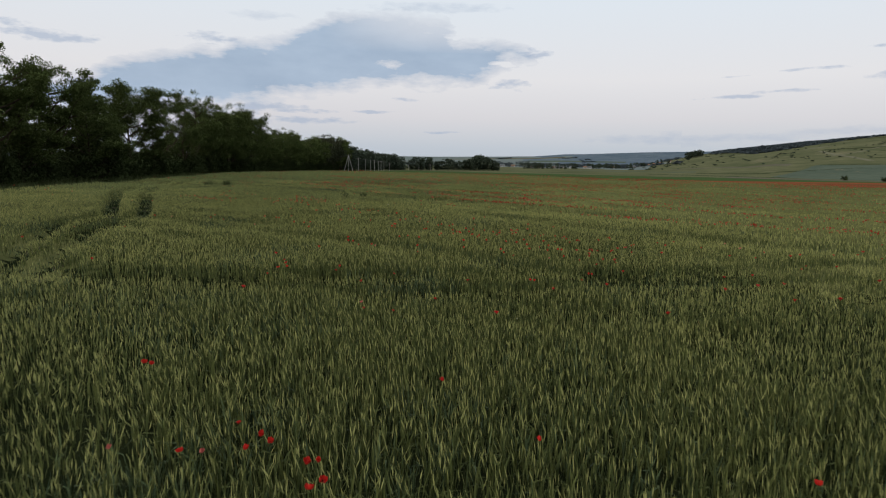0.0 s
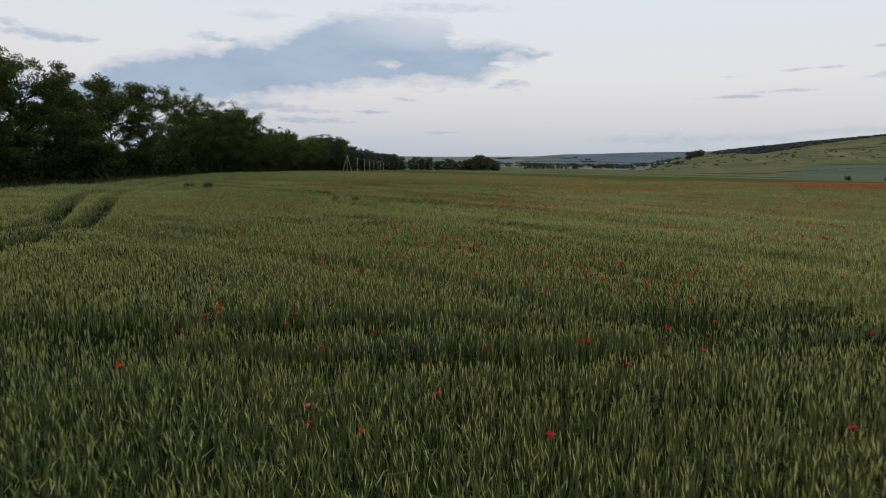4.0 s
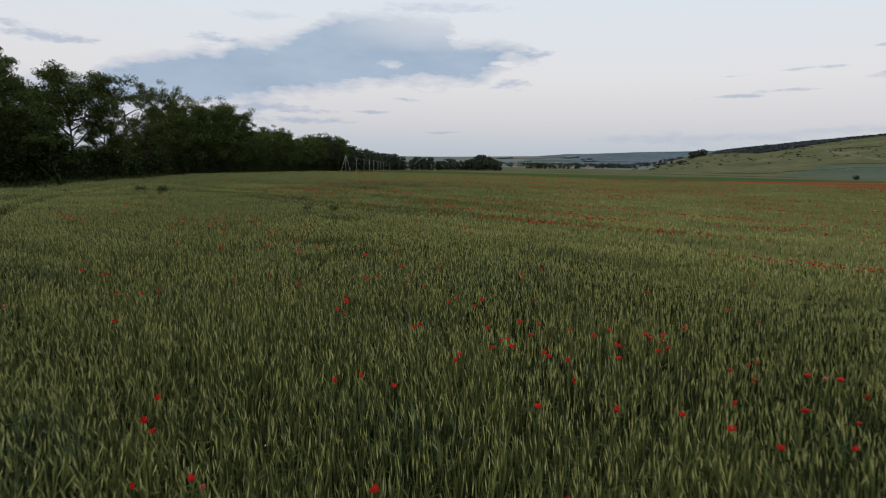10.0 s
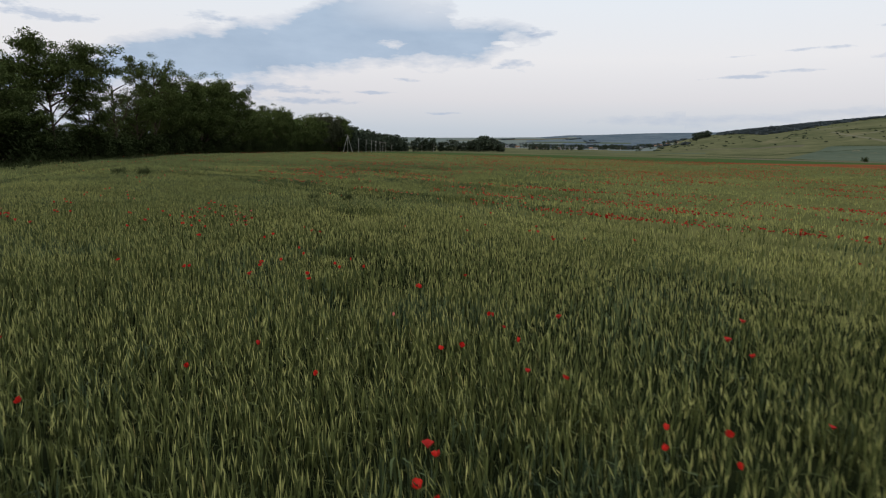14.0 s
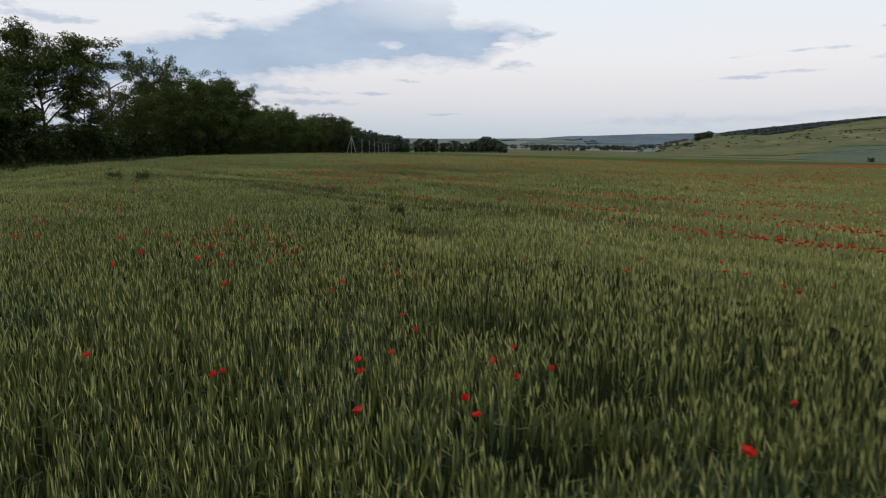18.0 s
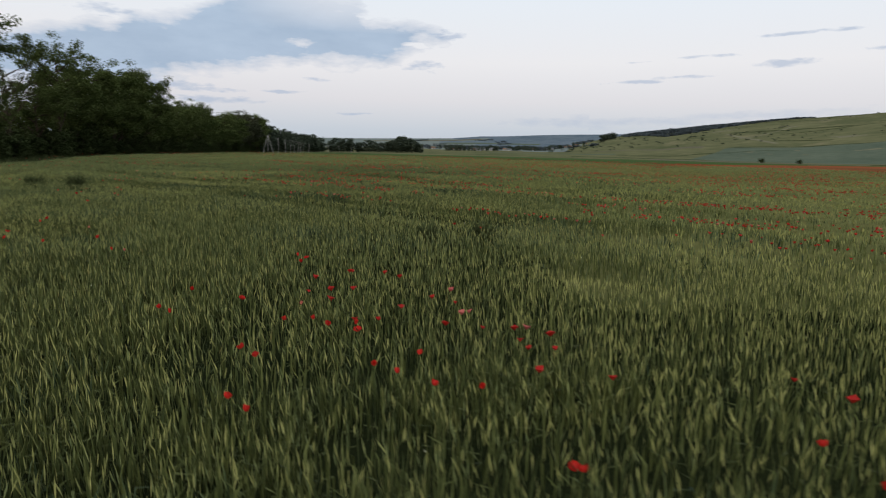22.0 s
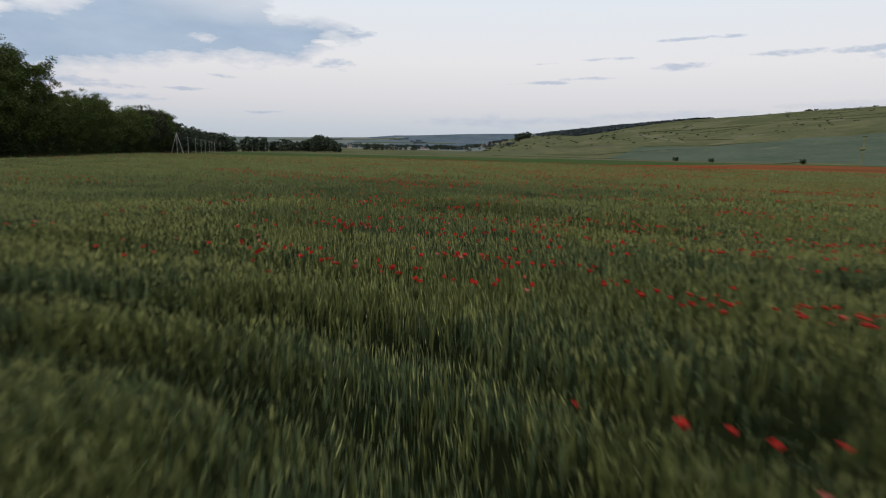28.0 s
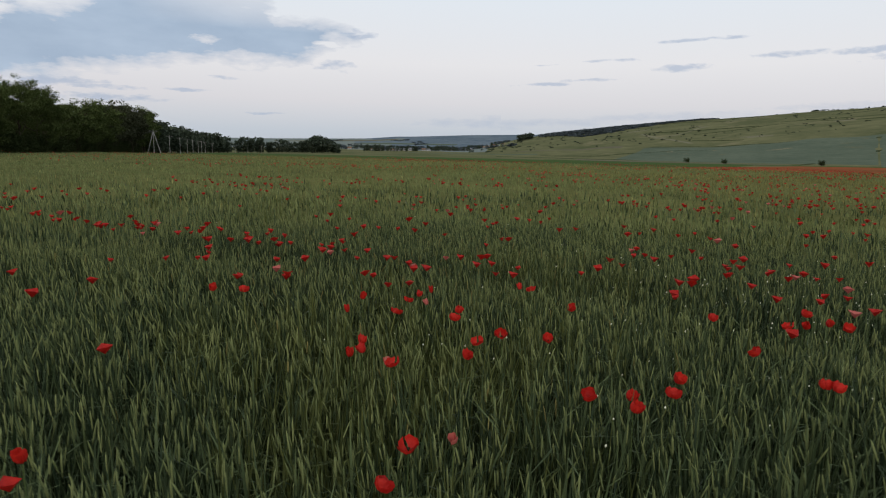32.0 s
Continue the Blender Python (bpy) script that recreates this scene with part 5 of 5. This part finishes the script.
POPPIES_LAST = [(-5.37, 87.8), (-6.89, 87.86), (-4.26, 87.97), (-4.06, 88.11), (-7.1, 88.23), (-4.38, 88.26), (-7.01, 88.43), (-7.44, 88.49), (-6.06, 88.49), (-7.77, 88.55), (-3.32, 88.65), (-7.17, 88.65), (-7.3, 88.73), (-3.43, 88.79), (-4.9, 88.8), (-7.62, 88.88), (-6.2, 88.96), (-7.05, 88.99), (-6.28, 89.01), (-7.14, 89.07), (-4.19, 89.1), (-4.04, 89.2), (-6.24, 89.27), (-7.14, 89.38), (-8.7, 89.4), (-8.49, 89.42), (-6.08, 89.55), (-7.49, 89.56), (-6.28, 89.59), (-7.41, 89.62), (-4.03, 89.63), (-8.52, 89.81), (-4.54, 89.86), (-8.22, 89.92), (-4.6, 89.97), (-6.46, 90.09), (-4.78, 90.13), (-6.23, 90.14), (-7.95, 90.19), (-8.83, 90.28), (-7.69, 90.46), (-8.93, 90.58), (-7.1, 90.59), (-9.75, 90.92), (-8.04, 91.19), (-8.89, 91.38)]
POPPIES_MORE = [(-8.48, 91.4), (-8.93, 91.9), (-8.38, 91.91), (-9.26, 91.95), (-8.23, 92.36), (-7.4, 92.41), (-6.83, 92.61)]


# drifts of poppies: places, with one radius and density for each row
DRIFTS_EAST = [(1.3, 52.3), (3.3, 45.8), (5.7, 50.0), (9.9, 54.1), (12.9, 49.8), (14.6, 47.6), (26.2, 64.6), (25.5, 75.1), (18.9, 73.1), (5.2, 44.0), (7.9, 46.5), (9.1, 41.3), (14.4, 42.7), (20.4, 54.3), (11.0, 33.0), (15.5, 30.5),
               (20.0, 28.0), (18.5, 37.0), (24.0, 34.0), (22.0, 44.0), (29.0, 41.0), (3.8, 57.9), (9.6, 62.7), (5.7, 56.0), (10.9, 82.6), (16.0, 66.0), (22.0, 60.0), (30.0, 52.0), (34.0, 60.0), (16.0, 80.0)]
DRIFTS_MIDDLE = [(-2.0, 66.8), (-5.4, 68.1), (-8.3, 64.9), (-4.9, 72.0), (-7.5, 63.5), (-3.1, 68.7), (-10.2, 68.0), (-7.8, 72.5), (-13.1, 68.4), (-12.0, 72.7), (0.3, 73.8), (-1.2, 62.4), (-4.0, 54.2), (0.2, 56.9), (-9.3, 60.0), (-3.8, 65.1),
                 (-14.8, 43.0)]
DRIFTS_NORTH = [(-14.6, 99.6), (-16.2, 101.1), (-14.1, 95.8), (-8.9, 101.7), (-7.5, 103.9), (-10.5, 93.7), (-8.4, 91.9), (-12.1, 92.1), (0.0, 94.6), (2.4, 96.4), (5.4, 94.5), (-2.3, 102.3), (-2.6, 117.5), (3.0, 79.0), (7.0, 77.0), (-2.0, 80.5), (11.0, 82.0), (1.5, 86.0), (6.0, 88.0)]


def poppy_density(x, y):
    d = 0.12 + 0.55 * smooth(20, 85, y + 0.7 * x) + 0.65 * smooth(62, 90, y) * smooth(-16, -4, x)
    d = (0.5 + 0.9 * smooth(-2, 14, x)) * d * (1 - 0.5 * smooth(105, 170, y + 0.3 * x))
    n = vnoise(x / 5.0, y / 5.0, 61) + 0.6 * vnoise(x / 1.8, y / 1.8, 62) + 0.8 * vnoise((x + 0.9 * y) / 26, (y - 0.9 * x) / 9, 63)
    return d * np.clip(n * 3.2 - 0.1, 0, 5.0)


def poppies():
    kinds = [poppy_thing(1, 1.0, 0.72, 1.0, PETAL, "open scarlet poppy standing in the wheat"), poppy_thing(2, 1.25, 0.55, 0.95, PETAL, "half-closed scarlet poppy standing in the wheat"),
             poppy_thing(3, 0.75, 0.85, 1.05, PETAL, "wide open scarlet poppy standing in the wheat"), poppy_thing(4, 1.2, 0.5, 0.8, PETAL_FADED, "faded pinkish poppy past its bloom in the wheat"),
             poppy_thing(5, 1.45, 0.42, 0.9, PETAL, "drooping red poppy with closed petals in the wheat")]
    r = np.random.default_rng(171)
    places = POPPIES_START + POPPIES_TRACKS + POPPIES_BAND + POPPIES_SLOPE + POPPIES_MIDDLE + POPPIES_TURN + POPPIES_LATE + POPPIES_END + POPPIES_LAST + POPPIES_MORE
    n = 120000
    x, y = r.uniform(-46, 150, n), r.uniform(2, 250, n)
    keep = in_field(x, y) & (r.random(n) < poppy_density(x, y) * (196 * 248 / n) * 1.0)
    x, y = [x[keep]], [y[keep]]
    for row, w, k in ((DRIFTS_EAST, 1.0, 72), (DRIFTS_MIDDLE, 0.75, 26), (DRIFTS_NORTH, 0.8, 30)):
        for a, b in row:
            along, across = r.normal(0, 1.6 * w, k), r.normal(0, 1.05 * w, k)
            x.append(a + 0.75 * along - 0.66 * across)
            y.append(b - 0.66 * along + 0.75 * across)
    x, y = np.concatenate(x), np.concatenate(y)
    places.sort(key=lambda p: float(way_distance(np.array(p[0]), np.array(p[1]))))
    x, y = np.concatenate([x, [p[0] for p in places[300:]]]), np.concatenate([y, [p[1] for p in places[300:]]])
    places = places[:300]
    for k, (px, py) in enumerate(places):
        kind = kinds[int(r.choice(5, p=(0.36, 0.24, 0.2, 0.1, 0.1)))] if k >= 5 else kinds[k]
        s = r.uniform(0.85, 1.15)
        m = Matrix.Translation((px, py, gz(px, py) + r.uniform(-0.08, 0.01))) @ Matrix.Rotation(r.uniform(0, 6.28), 4, "Z")
        if k < 5:
            kind.matrix_basis = m
        else:
            copy_thing(kind, m @ Matrix.Diagonal((s, s, 1.0, 1)))
    g = ground_z(x, y)
    heap = Heap()
    wide = r.uniform(0.032, 0.058, len(x))
    z = g + CROP * r.uniform(1.10, 1.25, len(x))
    a = r.uniform(0, 6.28, len(x))
    c = np.stack([x, y, z], -1)
    side = np.stack([np.cos(a), np.sin(a), 0.2 * np.sin(3 * a)], -1) * wide[:, None]
    turn = np.stack([-np.sin(a), np.cos(a), 0.2 * np.cos(2 * a)], -1) * wide[:, None]
    lift = np.array([0, 0, 1.0]) * (wide * 0.8)[:, None]
    v = np.stack([c - lift * 0.4, c + side + lift, c + turn + lift * 0.7, c - side + lift, c - turn + lift * 0.7], 1)
    heap.add(v, [(0, 1, 2), (0, 2, 3), (0, 3, 4), (0, 4, 1)], np.where(r.random(len(x)) < 0.08, 1, 0))
    heap.build("poppies", [PETAL, PETAL_FADED], "countless scarlet poppies scattered through the wheat", "poppy")


poppies()

# ------------------------------------------------------------ weeds
DAISY = rough("weed_flower_white", (0.55, 0.55, 0.42), (0.75, 0.75, 0.62), 20.0, 3)
WEED = rough("weed_leaf", (0.03, 0.042, 0.018), (0.08, 0.095, 0.04), 3.0, 4, 12.0, island=0.5, through_light=0.2)
POD = rough("poppy_pod", (0.10, 0.12, 0.06), (0.20, 0.21, 0.12), 12.0, 3)


def weed_clump(x, y, h, w, label):
    r = np.random.default_rng(int(abs(x * 131 + y * 17)))
    heap = Heap()
    n = 420
    a, s = r.uniform(0, 6.28, n), r.random(n) ** 0.6
    base = np.stack([np.cos(a) * s * w * 0.5, np.sin(a) * s * w * 0.5, r.uniform(0, h * 0.7, n)], -1)
    leaves(heap, base, a, r.uniform(0.25, 0.5, n) * h, r.uniform(0.02, 0.05, n), r.uniform(0.1, 0.9, n), r.uniform(0, 1.0, n), 0)
    me = arrays_mesh("foliage", np.concatenate(heap.v), np.concatenate(heap.f), WEED)
    base_ob = new("weed_clump")
    base_ob.matrix_basis = Matrix.Translation((x, y, gz(x, y)))
    part("foliage", me, None, base_ob)
    s2 = Solid()
    for k in range(5):
        s2.add(*tube([(0.03 * k - 0.06, 0, 0), (0.1 * k - 0.2, 0.04 * k - 0.08, h * 0.85)], [0.008, 0.003], 4))
    part("stem", s2.mesh("stem", STALK), None, base_ob)
    tagged(base_ob, label, "weed", "weed clumps")


for wx, wy, wh, ww in ((-21.6, 67.3, 1.35, 0.75), (-24.0, 68.7, 1.2, 0.8), (-5.5, 52.1, 1.12, 0.5), (-7.0, 52.1, 1.04, 0.4)):
    weed_clump(wx, wy, wh, ww, "dark leafy weed clump rising above the wheat")


def small_weeds():
    r = np.random.default_rng(191)
    heap = Heap()
    n = 420
    x = np.concatenate([r.normal(-4.0, 1.5, n), r.uniform(-14, 4, 260)])
    y = np.concatenate([r.normal(88.6, 1.5, n), r.uniform(12, 96, 260)])
    g = ground_z(x, y)
    z = g + r.uniform(0.72, 1.0, len(x))
    c = np.stack([x, y, z], -1)
    w = r.uniform(0.003, 0.007, len(x))[:, None]
    ux, uy, uz = np.array([1.0, 0, 0]), np.array([0, 1.0, 0]), np.array([0, 0, 1.0])
    v = np.stack([c + ux * w, c + uy * w, c - ux * w, c - uy * w, c + uz * w * 1.4, c - uz * w * 1.4], 1)
    heap.add(v, [(0, 1, 4), (1, 2, 4), (2, 3, 4), (3, 0, 4), (1, 0, 5), (2, 1, 5), (3, 2, 5), (0, 3, 5)], np.where(r.random(len(x)) < 0.6, 0, 1))
    low = c.copy()
    low[:, 2] = g + 0.3
    low[:, :2] += r.normal(0, 0.05, (len(x), 2))
    side = ux * 0.0022
    heap.add(np.stack([low - side, low + side, c], 1), [(0, 1, 2)], 2)
    heap.build("small_weeds", [DAISY, POD, STALK], "thin weeds with tiny whitish flowers and pods in the wheat", "weeds")


small_weeds()


def verge_grass():
    r = np.random.default_rng(211)
    n = 16000
    y = 45 + 280 * r.random(n) ** 1.4
    x = -35.6 - 0.05 * (y - 55) - r.uniform(0, 10, n)
    g = ground_z(x, y)
    heap = Heap()
    tall = r.uniform(0.45, 0.95, n) * (1 + 0.4 * vnoise(x / 3, y / 3, 81))
    leaves(heap, np.stack([x, y, g], -1), r.uniform(0, 6.28, n), tall, r.uniform(0.03, 0.08, n), r.uniform(0.05, 0.5, n), r.uniform(0, 0.9, n), 0)
    heap.build("verge_grass", [WEED], "rough dark grass along the edge of the wheat", "grass")


verge_grass()
